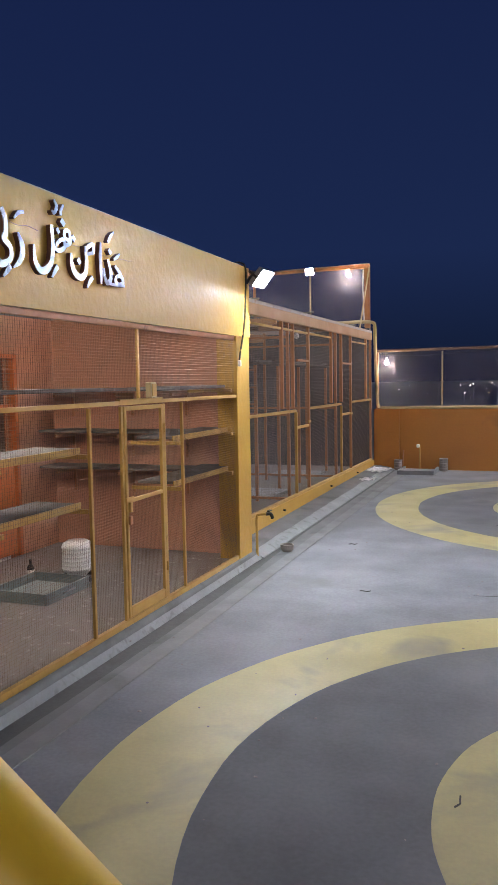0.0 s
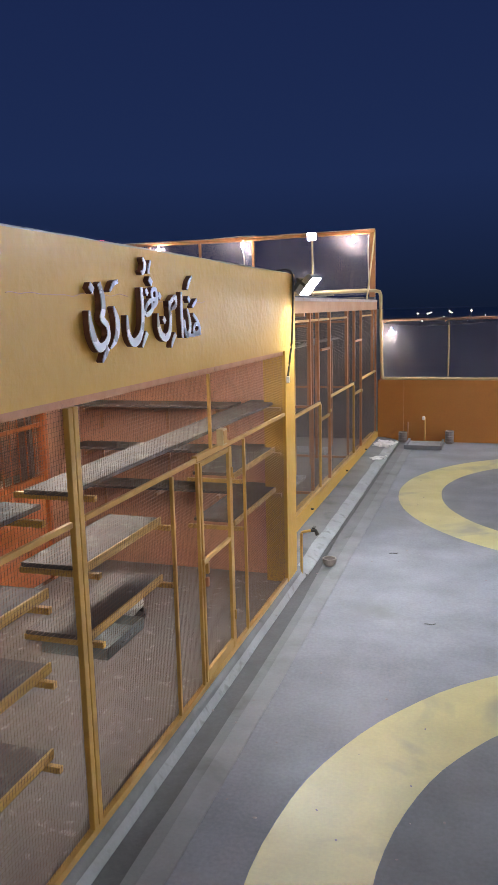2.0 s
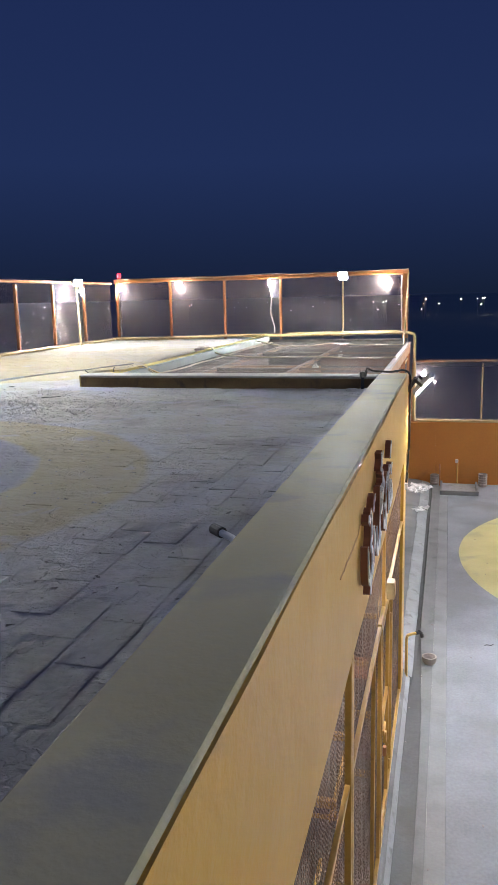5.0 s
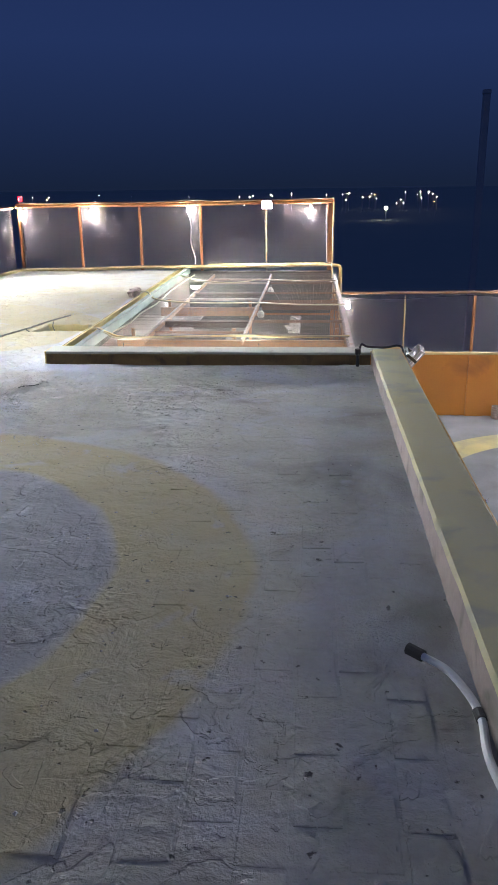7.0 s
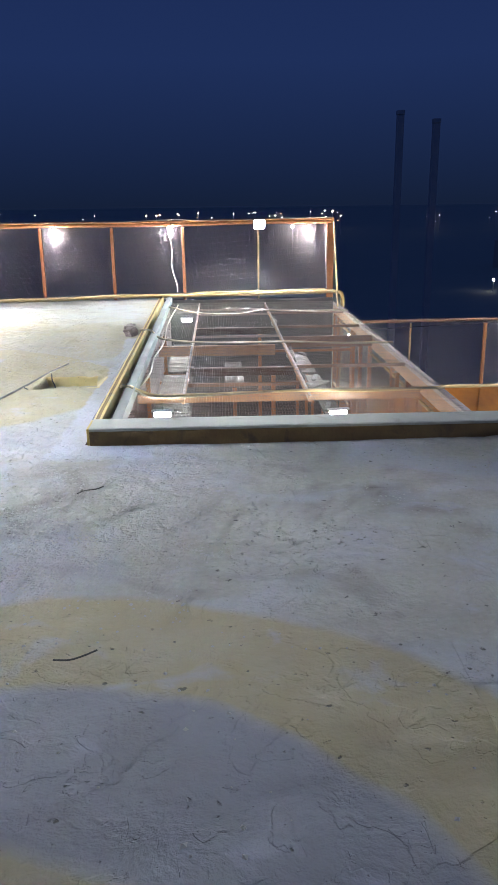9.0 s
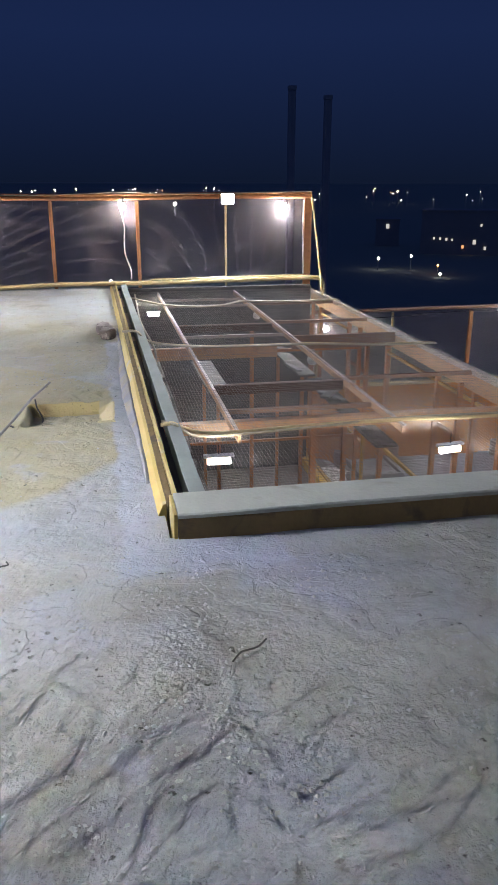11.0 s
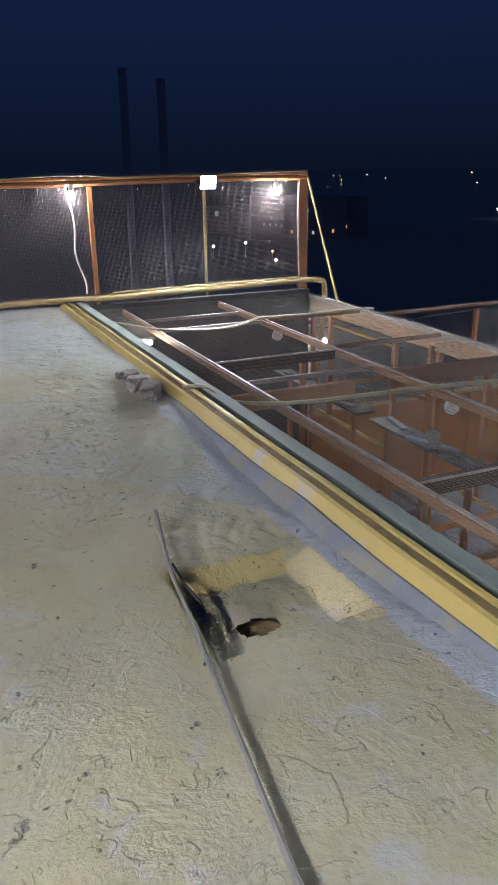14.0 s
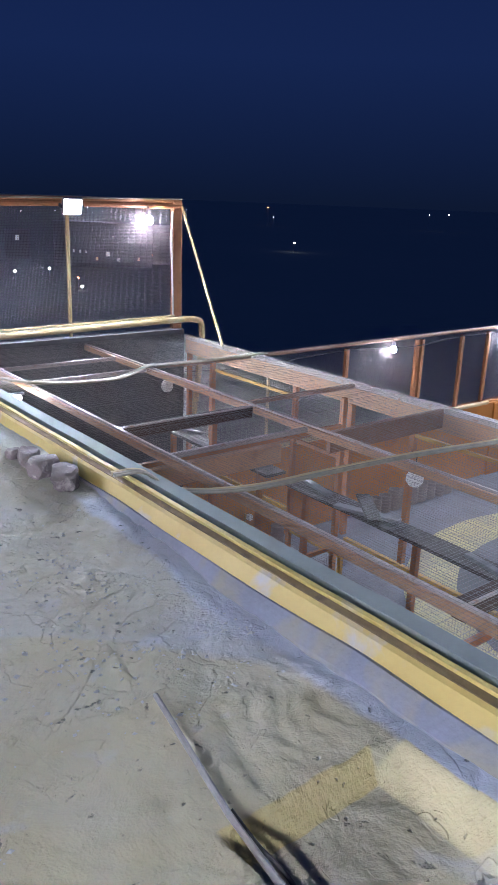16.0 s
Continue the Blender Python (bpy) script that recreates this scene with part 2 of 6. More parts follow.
WIRE = surface("dull_roof_wire", (0.19, 0.182, 0.18), (0.25, 0.24, 0.235), rough=0.55, metal=0.2, bump=0)
FENCEWIRE = surface("fence_wire", (0.27, 0.225, 0.235), (0.21, 0.175, 0.185), rough=0.6, metal=0.1, bump=0)
CAGEWIRE = surface("dull_cage_wire", (0.13, 0.085, 0.06), (0.18, 0.115, 0.08), rough=0.55, metal=0.3, bump=0)
FARCAGEWIRE = surface("dark_cage_wire", (0.19, 0.155, 0.145), (0.24, 0.20, 0.18), rough=0.6, metal=0.2, bump=0)
PALEBAR = surface("pale_chipped_bar", (0.46, 0.40, 0.37), (0.37, 0.30, 0.27), rough=0.55, scale=14, fine=80, bump=0.2, dirt=(0.34, 0.15, 0.08), dirt_at=0.58, dirt_scale=20)
PIPE = surface("cream_conduit", (0.52, 0.41, 0.22), (0.45, 0.345, 0.175), rough=0.45, scale=5, fine=60, bump=0.08, dirt=(0.34, 0.26, 0.14), dirt_at=0.64, dirt_scale=6)
WHITEPLASTIC = surface("white_plastic", (0.72, 0.71, 0.68), (0.62, 0.61, 0.58), rough=0.4, bump=0.03)
BLACK = surface("black_rubber", (0.02, 0.02, 0.02), (0.035, 0.033, 0.03), rough=0.5, bump=0.05)
CABLE = surface("dusty_cable", (0.36, 0.32, 0.24), (0.26, 0.23, 0.17), rough=0.6, scale=20, bump=0.1)
DARKROD = surface("dark_iron_rod", (0.13, 0.12, 0.11), (0.19, 0.175, 0.16), rough=0.5, scale=15, bump=0.1)
SLEEVE = surface("blue_grey_sleeve", (0.27, 0.30, 0.32), (0.20, 0.21, 0.22), rough=0.5, scale=9, bump=0.1)
METAL = surface("dull_steel_rod", (0.36, 0.35, 0.34), (0.26, 0.25, 0.25), rough=0.45, metal=0.6, scale=20, bump=0.1)
CHROME = surface("silver_letter_face", (0.62, 0.70, 0.80), (0.54, 0.61, 0.71), rough=0.30, metal=0.35, scale=10, bump=0.05)
# The brown holds the unlit tone of the letter sides.
LETTERSIDE = surface("shaded_brown_letter_side", (0.13, 0.045, 0.02), (0.18, 0.065, 0.03), rough=0.5, bump=0.05)
STONE = surface("rough_stone", (0.26, 0.215, 0.205), (0.17, 0.14, 0.135), rough=0.85, scale=14, fine=90, bump=0.5, dirt=(0.42, 0.36, 0.33), dirt_at=0.55, dirt_scale=20)
CLAY = surface("grey_clay_pot", (0.33, 0.28, 0.24), (0.25, 0.21, 0.185), rough=0.8, scale=10, bump=0.2)
BROWNSIDE = surface("stained_and_shaded_brown", (0.20, 0.135, 0.05), (0.14, 0.095, 0.045), rough=0.8, scale=5, fine=50, bump=0.4, dirt=(0.09, 0.065, 0.04), dirt_at=0.55, dirt_scale=8)
NIGHTGROUND = surface("night_fields", (0.38, 0.42, 0.32), (0.44, 0.46, 0.36), rough=0.9, scale=0.02, fine=0.3, bump=0)
FARWALL = surface("far_plaster", (0.50, 0.48, 0.45), (0.44, 0.42, 0.39), rough=0.8, scale=0.3, fine=3, bump=0)
MASTDARK = surface("dark_mast_steel", (0.46, 0.46, 0.47), (0.54, 0.54, 0.54), rough=0.7, scale=1, fine=8, bump=0)

BULB_GLOW = glow("bulb_light", (1.0, 0.95, 0.93), BULB)
FENCE_GLOW = glow("fence_flood_light", (0.86, 0.95, 1.0), FLOOD_FENCE)
ROOF_GLOW = glow("roof_flood_light", (0.98, 0.98, 0.95), FLOOD_ROOF)
SIDE_GLOW = glow("side_flood_light", (0.92, 0.95, 1.0), FLOOD_SIDE)
END_GLOW = glow("end_fill_light", (0.92, 0.94, 1.0), FILL_END)
PILLAR_GLOW = glow("pillar_flood_light", (0.84, 0.90, 1.0), FLOOD_PILLAR)
COURT_GLOW = glow("court_flood_light", (0.88, 0.92, 1.0), FLOOD_COURT)
TUBE_GLOW = glow("tube_light", (1.0, 0.94, 0.82), CAGE_TUBE)
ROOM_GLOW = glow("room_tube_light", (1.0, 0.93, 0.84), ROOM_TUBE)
RED_GLOW = glow("red_light", (1.0, 0.0, 0.015), 2.2)
TOWN_GLOW = glow("town_light", (1.0, 0.95, 0.85), 14.0)
AMBER_GLOW = glow("amber_light", (1.0, 0.42, 0.14), 9.0)


def roof_material():
    """Cement screed with worn yellow rings of old paint and bluish wash."""
    m = surface("roof_screed", (0.28, 0.268, 0.232), (0.37, 0.357, 0.322), rough=0.88, scale=2.6, fine=34, bump=0.4, bump_dist=0.02, dirt=(0.19, 0.182, 0.165), dirt_at=0.55, dirt_scale=1.5, spread=0.22)
    N, L = m.node_tree.nodes, m.node_tree.links
    p = N["Principled BSDF"]
    base = p.inputs["Base Color"].links[0].from_socket
    co = N.new("ShaderNodeNewGeometry")
    sep = N.new("ShaderNodeSeparateXYZ")
    wob = N.new("ShaderNodeTexNoise")
    wob.inputs["Scale"].default_value, wob.inputs["Detail"].default_value = 2.6, 6.0
    L.new(co.outputs["Position"], wob.inputs["Vector"])
    L.new(co.outputs["Position"], sep.inputs[0])

    def math_node(op, a, b=None):
        q = N.new("ShaderNodeMath")
        q.operation = op
        for i, v in enumerate((a, b)):
            if v is None:
                continue
            if isinstance(v, (int, float)):
                q.inputs[i].default_value = v
            else:
                L.new(v, q.inputs[i])
        return q.outputs[0]

    def ring(cx, cy, r0, r1, edge=0.03):
        dx, dy = math_node("SUBTRACT", sep.outputs[0], cx), math_node("SUBTRACT", sep.outputs[1], cy)
        d = math_node("SQRT", math_node("ADD", math_node("MULTIPLY", dx, dx), math_node("MULTIPLY", dy, dy)))
        d = math_node("ADD", d, math_node("MULTIPLY", math_node("SUBTRACT", wob.outputs["Fac"], 0.5), 0.12))
        a = N.new("ShaderNodeMapRange")
        a.inputs["From Min"].default_value, a.inputs["From Max"].default_value = r0 - edge, r0 + edge
        L.new(d, a.inputs["Value"])
        b = N.new("ShaderNodeMapRange")
        b.inputs["From Min"].default_value, b.inputs["From Max"].default_value = r1 + edge, r1 - edge
        L.new(d, b.inputs["Value"])
        return math_node("MULTIPLY", a.outputs[0], b.outputs[0])

    masks = [ring(-2.72, 3.1, 1.25, 1.80), ring(-2.72, 3.1, -1.0, 0.66), math_node("MULTIPLY", ring(-4.6, 8.55, -1.0, 1.68), 0.88), math_node("MULTIPLY", ring(-4.4, 10.7, -1.0, 1.5, 0.4), 0.6)]
    total = masks[0]
    for q in masks[1:]:
        total = math_node("MAXIMUM", total, q)
    wear = N.new("ShaderNodeMapRange")
    wear.inputs["From Min"].default_value, wear.inputs["From Max"].default_value = 0.30, 0.62
    wear.inputs["To Min"].default_value, wear.inputs["To Max"].default_value = 0.7, 1.0
    wn2 = N.new("ShaderNodeTexNoise")
    wn2.inputs["Scale"].default_value, wn2.inputs["Detail"].default_value = 5.0, 8.0
    L.new(co.outputs["Position"], wn2.inputs["Vector"])
    L.new(wn2.outputs["Fac"], wear.inputs["Value"])
    mix = N.new("ShaderNodeMix")
    mix.data_type = "RGBA"
    L.new(math_node("MULTIPLY", total, wear.outputs[0]), mix.inputs["Factor"])
    L.new(base, mix.inputs["A"])
    mix.inputs["B"].default_value = (0.345, 0.294, 0.172, 1)
    # a thin bluish wash in between
    blue = N.new("ShaderNodeTexNoise")
    blue.inputs["Scale"].default_value, blue.inputs["Detail"].default_value, blue.inputs["Distortion"].default_value = 1.7, 9.0, 0.8
    L.new(co.outputs["Position"], blue.inputs["Vector"])
    bf = N.new("ShaderNodeMapRange")
    bf.inputs["From Min"].default_value, bf.inputs["From Max"].default_value, bf.inputs["To Max"].default_value = 0.46, 0.62, 0.5
    L.new(blue.outputs["Fac"], bf.inputs["Value"])
    mix2 = N.new("ShaderNodeMix")
    mix2.data_type = "RGBA"
    L.new(math_node("MULTIPLY", bf.outputs[0], math_node("SUBTRACT", 1.0, total)), mix2.inputs["Factor"])
    L.new(mix.outputs["Result"], mix2.inputs["A"])
    mix2.inputs["B"].default_value = (0.35, 0.36, 0.415, 1)
    inner = ring(-2.72, 3.1, 0.66, 1.25)
    def band(axis, lo, hi, soft):
        q = math_node("ADD", axis, math_node("MULTIPLY", math_node("SUBTRACT", wob.outputs["Fac"], 0.5), soft * 4))
        a, b = N.new("ShaderNodeMapRange"), N.new("ShaderNodeMapRange")
        a.inputs["From Min"].default_value, a.inputs["From Max"].default_value = lo - soft * 0.3, lo + soft * 0.3
        b.inputs["From Min"].default_value, b.inputs["From Max"].default_value = hi + soft * 0.3, hi - soft * 0.3
        L.new(q, a.inputs["Value"])
        L.new(q, b.inputs["Value"])
        return math_node("MULTIPLY", a.outputs[0], b.outputs[0])

    def laid(colour_in, factor, tone):
        q = N.new("ShaderNodeMix")
        q.data_type = "RGBA"
        L.new(factor, q.inputs["Factor"])
        L.new(colour_in, q.inputs["A"])
        q.inputs["B"].default_value = (*tone, 1)
        return q.outputs["Result"]

    c = laid(mix2.outputs["Result"], math_node("MULTIPLY", inner, 0.8), (0.205, 0.21, 0.24))
    # lavender wash along the stepped edge
    c = laid(c, math_node("MULTIPLY", math_node("MULTIPLY", band(sep.outputs[0], -3.12, -2.5, 0.05), band(sep.outputs[1], 6.5, 10.8, 0.2)), wear.outputs[0]), (0.36, 0.37, 0.43))
    # yellow paint left on the far side and the slope of the pit
    c = laid(c, math_node("MULTIPLY", band(sep.outputs[0], -3.64, -3.20, 0.02), band(sep.outputs[1], 8.985, 9.04, 0.010)), (0.38, 0.30, 0.13))
    c = laid(c, math_node("MULTIPLY", band(sep.outputs[0], -3.205, -3.10, 0.012), band(sep.outputs[1], 8.50, 9.0, 0.02)), (0.46, 0.39, 0.22))
    # bare lavender chips in the paint
    chip = N.new("ShaderNodeTexNoise")
    chip.inputs["Scale"].default_value, chip.inputs["Detail"].default_value, chip.inputs["Distortion"].default_value = 4.2, 8.0, 0.5
    L.new(co.outputs["Position"], chip.inputs["Vector"])
    cf = N.new("ShaderNodeMapRange")
    cf.inputs["From Min"].default_value, cf.inputs["From Max"].default_value, cf.inputs["To Max"].default_value = 0.61, 0.70, 0.38
    L.new(chip.outputs["Fac"], cf.inputs["Value"])
    c = laid(c, cf.outputs[0], (0.35, 0.355, 0.43))
    # dark pin holes and crumbs
    pin = N.new("ShaderNodeTexNoise")
    pin.inputs["Scale"].default_value, pin.inputs["Detail"].default_value = 26.0, 3.0
    L.new(co.outputs["Position"], pin.inputs["Vector"])
    pf = N.new("ShaderNodeMapRange")
    pf.inputs["From Min"].default_value, pf.inputs["From Max"].default_value, pf.inputs["To Max"].default_value = 0.68, 0.74, 0.8
    L.new(pin.outputs["Fac"], pf.inputs["Value"])
    c = laid(c, pf.outputs[0], (0.09, 0.085, 0.075))
    L.new(c, p.inputs["Base Color"])
    # trowel ridges and scuffs on top of the fine relief
    ridge = N.new("ShaderNodeTexNoise")
    ridge.inputs["Scale"].default_value, ridge.inputs["Detail"].default_value, ridge.inputs["Roughness"].default_value, ridge.inputs["Distortion"].default_value = 5.0, 6.0, 0.66, 0.25
    L.new(co.outputs["Position"], ridge.inputs["Vector"])
    crumb = N.new("ShaderNodeTexNoise")
    crumb.inputs["Scale"].default_value, crumb.inputs["Detail"].default_value, crumb.inputs["Roughness"].default_value = 62.0, 4.0, 0.6
    L.new(co.outputs["Position"], crumb.inputs["Vector"])
    # short trowel strokes
    turn = N.new("ShaderNodeMapping")
    turn.inputs["Rotation"].default_value, turn.inputs["Scale"].default_value = (0, 0, 0.35), (62.0, 15.0, 20.0)
    L.new(co.outputs["Position"], turn.inputs["Vector"])
    stroke = N.new("ShaderNodeTexNoise")
    stroke.inputs["Scale"].default_value, stroke.inputs["Detail"].default_value, stroke.inputs["Distortion"].default_value = 1.0, 2.0, 0.7
    L.new(turn.outputs[0], stroke.inputs["Vector"])
    sf = N.new("ShaderNodeMapRange")
    sf.inputs["From Min"].default_value, sf.inputs["From Max"].default_value = 0.715, 0.775
    L.new(stroke.outputs["Fac"], sf.inputs["Value"])
    patchy = N.new("ShaderNodeMapRange")
    patchy.inputs["From Min"].default_value, patchy.inputs["From Max"].default_value, patchy.inputs["To Min"].default_value, patchy.inputs["To Max"].default_value = 0.50, 0.62, 0.10, 1.0
    L.new(wob.outputs["Fac"], patchy.inputs["Value"])
    height = math_node("MULTIPLY", ridge.outputs["Fac"], 0.025)
    height = math_node("ADD", height, math_node("MULTIPLY", math_node("MULTIPLY", crumb.outputs["Fac"], patchy.outputs[0]), 0.010))
    height = math_node("ADD", height, math_node("MULTIPLY", sf.outputs[0], 0.005))
    # strokes across the others, and thin scabs of screed with broken edges
    turn2 = N.new("ShaderNodeMapping")
    turn2.inputs["Rotation"].default_value, turn2.inputs["Scale"].default_value = (0, 0, 1.25), (70.0, 12.0, 20.0)
    L.new(co.outputs["Position"], turn2.inputs["Vector"])
    for vector, scale, detail, lo, hi, rise in ((turn2.outputs[0], 1.0, 2.0, 0.725, 0.765, -0.005), (co.outputs["Position"], 3.2, 7.0, 0.545, 0.560, 0.0035), (co.outputs["Position"], 8.5, 6.0, 0.60, 0.616, 0.004)):
        q = N.new("ShaderNodeTexNoise")
        q.inputs["Scale"].default_value, q.inputs["Detail"].default_value, q.inputs["Distortion"].default_value = scale, detail, 0.6
        L.new(vector, q.inputs["Vector"])
        r = N.new("ShaderNodeMapRange")
        r.inputs["From Min"].default_value, r.inputs["From Max"].default_value = lo, hi
        L.new(q.outputs["Fac"], r.inputs["Value"])
        height = math_node("ADD", height, math_node("MULTIPLY", r.outputs[0], rise))
    height = math_node("SUBTRACT", height, math_node("MULTIPLY", pf.outputs[0], 0.008))
    # bare gravelly patch where the skin of the screed has gone
    lump = N.new("ShaderNodeTexNoise")
    lump.inputs["Scale"].default_value, lump.inputs["Detail"].default_value, lump.inputs["Roughness"].default_value = 48.0, 3.0, 0.6
    L.new(co.outputs["Position"], lump.inputs["Vector"])
    height = math_node("ADD", height, math_node("MULTIPLY", math_node("MULTIPLY", lump.outputs["Fac"], ring(-2.95, 5.45, -1.0, 0.72, 0.35)), 0.017))
    relief = N.new("ShaderNodeBump")
    relief.inputs["Strength"].default_value, relief.inputs["Distance"].default_value = 1.0, 1.0
    L.new(height, relief.inputs["Height"])
    L.new(relief.outputs[0], p.inputs["Normal"])
    return m


ROOF = roof_material()

# ---- the setting ----
def grid_sheet(name, x0, x1, y0, y1, step, height, material, keep=None):
    nx, ny = round((x1 - x0) / step) + 1, round((y1 - y0) / step) + 1
    xs, ys = np.linspace(x0, x1, nx), np.linspace(y0, y1, ny)
    verts = [(x, y, height(x, y)) for y in ys for x in xs]
    faces = [(j * nx + i, j * nx + i + 1, (j + 1) * nx + i + 1, (j + 1) * nx + i) for j in range(ny - 1) for i in range(nx - 1)
             if keep is None or keep((xs[i] + xs[i + 1]) / 2, (ys[j] + ys[j + 1]) / 2)]
    me = bpy.data.meshes.new(name)
    me.from_pydata(verts, [], faces)
    me.validate()
    for p in me.polygons:
        p.use_smooth = True
    me.materials.append(material)
    ob = new(name, me)
    PLACE[ob] = Matrix.Identity(4)
    return ob


def fall(y):
    """The court falls a little towards the near end."""
    return 0.0095 * max(0.0, y - 5.0)


WALL_Y = 14.40
FENCE_Y = 14.27
ROOF_Z = 2.735
MESH_Z = 2.66

# land far below, to the horizon
bm = bmesh.new()
bmesh.ops.create_grid(bm, x_segments=8, y_segments=8, size=3000, matrix=Matrix.Translation((0, 1500, -12)))
tagged(part("ground", bm, NIGHTGROUND, None), "dark fields and streets far below at night", "ground", kind="structure")

# the court floor, with kerb, gutter and strip along the cages
def court_sheet(name, x0, x1, y0, y1, dz, material, label, segs=14, xsegs=2):
    bm = bmesh.new()
    rows = []
    for j in range(segs + 1):
        y = y0 + (y1 - y0) * j / segs
        rows.append([bm.verts.new((x0 + (x1 - x0) * i / xsegs, y, fall(y) + dz)) for i in range(xsegs + 1)])
    top = []
    for a, b in zip(rows, rows[1:]):
        for i in range(xsegs):
            top.append(bm.faces.new((a[i], a[i + 1], b[i + 1], b[i])))
    r = bmesh.ops.extrude_face_region(bm, geom=top)
    for v in r["geom"]:
        if isinstance(v, bmesh.types.BMVert):
            v.co.z -= 0.12
    bmesh.ops.recalc_face_normals(bm, faces=bm.faces)
    return tagged(part(name, bm, material, None), label, "floor", kind="structure")


court_sheet("floor", 0.392, 9.5, -6, WALL_Y, 0.0, CONCRETE, "grey stained concrete court floor with worn patches", 30, 6)


def swept(name, profile, y0, y1, material, label, category="floor", segs=90, smooth=True):
    """A long piece of the floor edge; profile(y) gives its top line as (x, height) from one side to the other."""
    bm = bmesh.new()
    rows = []
    for j in range(segs + 1):
        y = y0 + (y1 - y0) * j / segs
        top = [(x, fall(y) + z) for x, z in profile(y)]
        rows.append([bm.verts.new((x, y, z)) for x, z in top + [(top[-1][0], fall(y) - 0.12), (top[0][0], fall(y) - 0.12)]])
    n = len(rows[0])
    for a, b in zip(rows, rows[1:]):
        for i in range(n):
            bm.faces.new((a[i], a[(i + 1) % n], b[(i + 1) % n], b[i]))
    bm.faces.new(rows[0][::-1])
    bm.faces.new(rows[-1])
    bmesh.ops.recalc_face_normals(bm, faces=bm.faces)
    return tagged(part(name, bm, material, None, smooth=smooth), label, category, kind="structure")


def jag(y, k, s=0.006):
    """Uneven hand-laid edges."""
    return s * noise.noise(Vector((y * 1.7, k, 0))) + 0.4 * s * noise.noise(Vector((y * 9, k, 4)))


def mid_line(y):
    """Outer side of the damp channel: wide beside the first cage, a narrow groove beyond."""
    f = min(1.0, max(0.0, (y - 6.3) / 1.8))
    return 0.195 - 0.065 * f + jag(y, 3, 0.008)


swept("kerb_top", lambda y: [(-0.045, 0.086), (-0.004, 0.086 + jag(y, 5, 0.004)), (0.020 + jag(y, 6), 0.070), (0.030 + jag(y, 6), 0.044)], -6, 7.10, CHANNELEDGE, "grey cement sill under the cage front")
swept("kerb", lambda y: [(0.0305 + jag(y, 6), 0.0435), (0.046 + jag(y, 1), 0.018), (0.062 + jag(y, 1), -0.004)], -6, 7.10, KERB, "pale rounded cement kerb under the cage front")
swept("kerb_far", lambda y: [(-0.32, 0.072), (-0.20, 0.066 + jag(y, 7)), (-0.06 + jag(y, 8, 0.02), 0.046)], 7.105, WALL_Y, CHANNELEDGE, "damp grey cement ledge beside the far cage")
swept("kerb_slope", lambda y: [(-0.058 + jag(y, 8, 0.02), 0.046), (0.02, 0.026 + jag(y, 9)), (0.078 + jag(y, 2), 0.002)], 7.105, WALL_Y, KERB, "pale sloping cement edge beside the far cage")
swept("gutter", lambda y: [((0.064 if y < 7.1 else 0.080) + jag(y, 1 if y < 7.1 else 2), -0.006), (0.11, -0.016), (mid_line(y) - 0.002, -0.004)], -6, WALL_Y, GUTTER, "dark damp open gutter channel in concrete")
swept("gutter_edge", lambda y: [(mid_line(y), 0.003), (0.262 + jag(y, 4), 0.003)], -6, WALL_Y, CHANNELEDGE, "grey cement beside the gutter")
swept("floor_strip", lambda y: [(0.264 + jag(y, 4), 0.005), (0.390 + jag(y, 10, 0.004), 0.005)], -6, WALL_Y, STRIPCEMENT, "pale cement strip beside the gutter")


def painted_ring(cx, cy, r0, r1, material=RINGPAINT, label="worn yellow ring painted on the concrete floor", dz=0.004):
    bm = bmesh.new()
    n = 96
    inner, outer, mid = [], [], []
    for k in range(n):
        a = 2 * math.pi * k / n
        c, s = math.cos(a), math.sin(a)
        for lst, r in ((inner, r0), (mid, (r0 + r1) / 2), (outer, r1)):
            q = r + 0.008 * noise.noise(Vector((c * 6, s * 6, r)))
            lst.append(bm.verts.new((cx + q * c, cy + q * s, fall(cy + q * s) + dz)))
    for k in range(n):
        j = (k + 1) % n
        bm.faces.new((inner[k], mid[k], mid[j], inner[j]))
        bm.faces.new((mid[k], outer[k], outer[j], mid[j]))
    bmesh.ops.recalc_face_normals(bm, faces=bm.faces)
    for f in bm.faces:
        if f.normal.z < 0:
            f.normal_flip()
    return tagged(part("painted_ring", bm, material, None), label, "floor marking", "painted rings", "structure")


for cx, cy, r in ((3.63, 3.20, 2.90), (3.37, 10.61, 2.83)):
    painted_ring(cx, cy, r - 0.56, r)
    painted_ring(cx, cy, r - 2.08, r - 1.52)
    painted_ring(cx, cy, r - 1.52, r - 0.56, GREYPAINT, "worn dark grey band painted on the concrete floor", 0.003)

# parapets round the court: far wall with pilasters, and plain walls that close it
par = part("wall_north", boxes((-0.32, 9.5, WALL_Y, WALL_Y + 0.2, -0.2, 1.215)), ORANGE, None)
tagged(par, "glossy orange painted parapet wall", "wall", kind="structure")
for x0, x1 in ((-0.30, 0.16), (2.10, 2.42), (5.2, 5.5)):
    part("pilaster", boxes((x0, x1, WALL_Y - 0.035, WALL_Y - 0.002, -0.1, 1.20)), ORANGE, par)
tagged(part("wall_east", boxes((9.5, 9.7, -6, WALL_Y + 0.2, -0.2, 1.215)), ORANGE, None), "orange painted parapet wall", "wall", kind="structure")
tagged(part("wall_south", boxes((-6.3, 9.7, -6.2, -6.0, -0.2, 2.3)), ORANGE, None), "orange painted end wall", "wall", kind="structure")
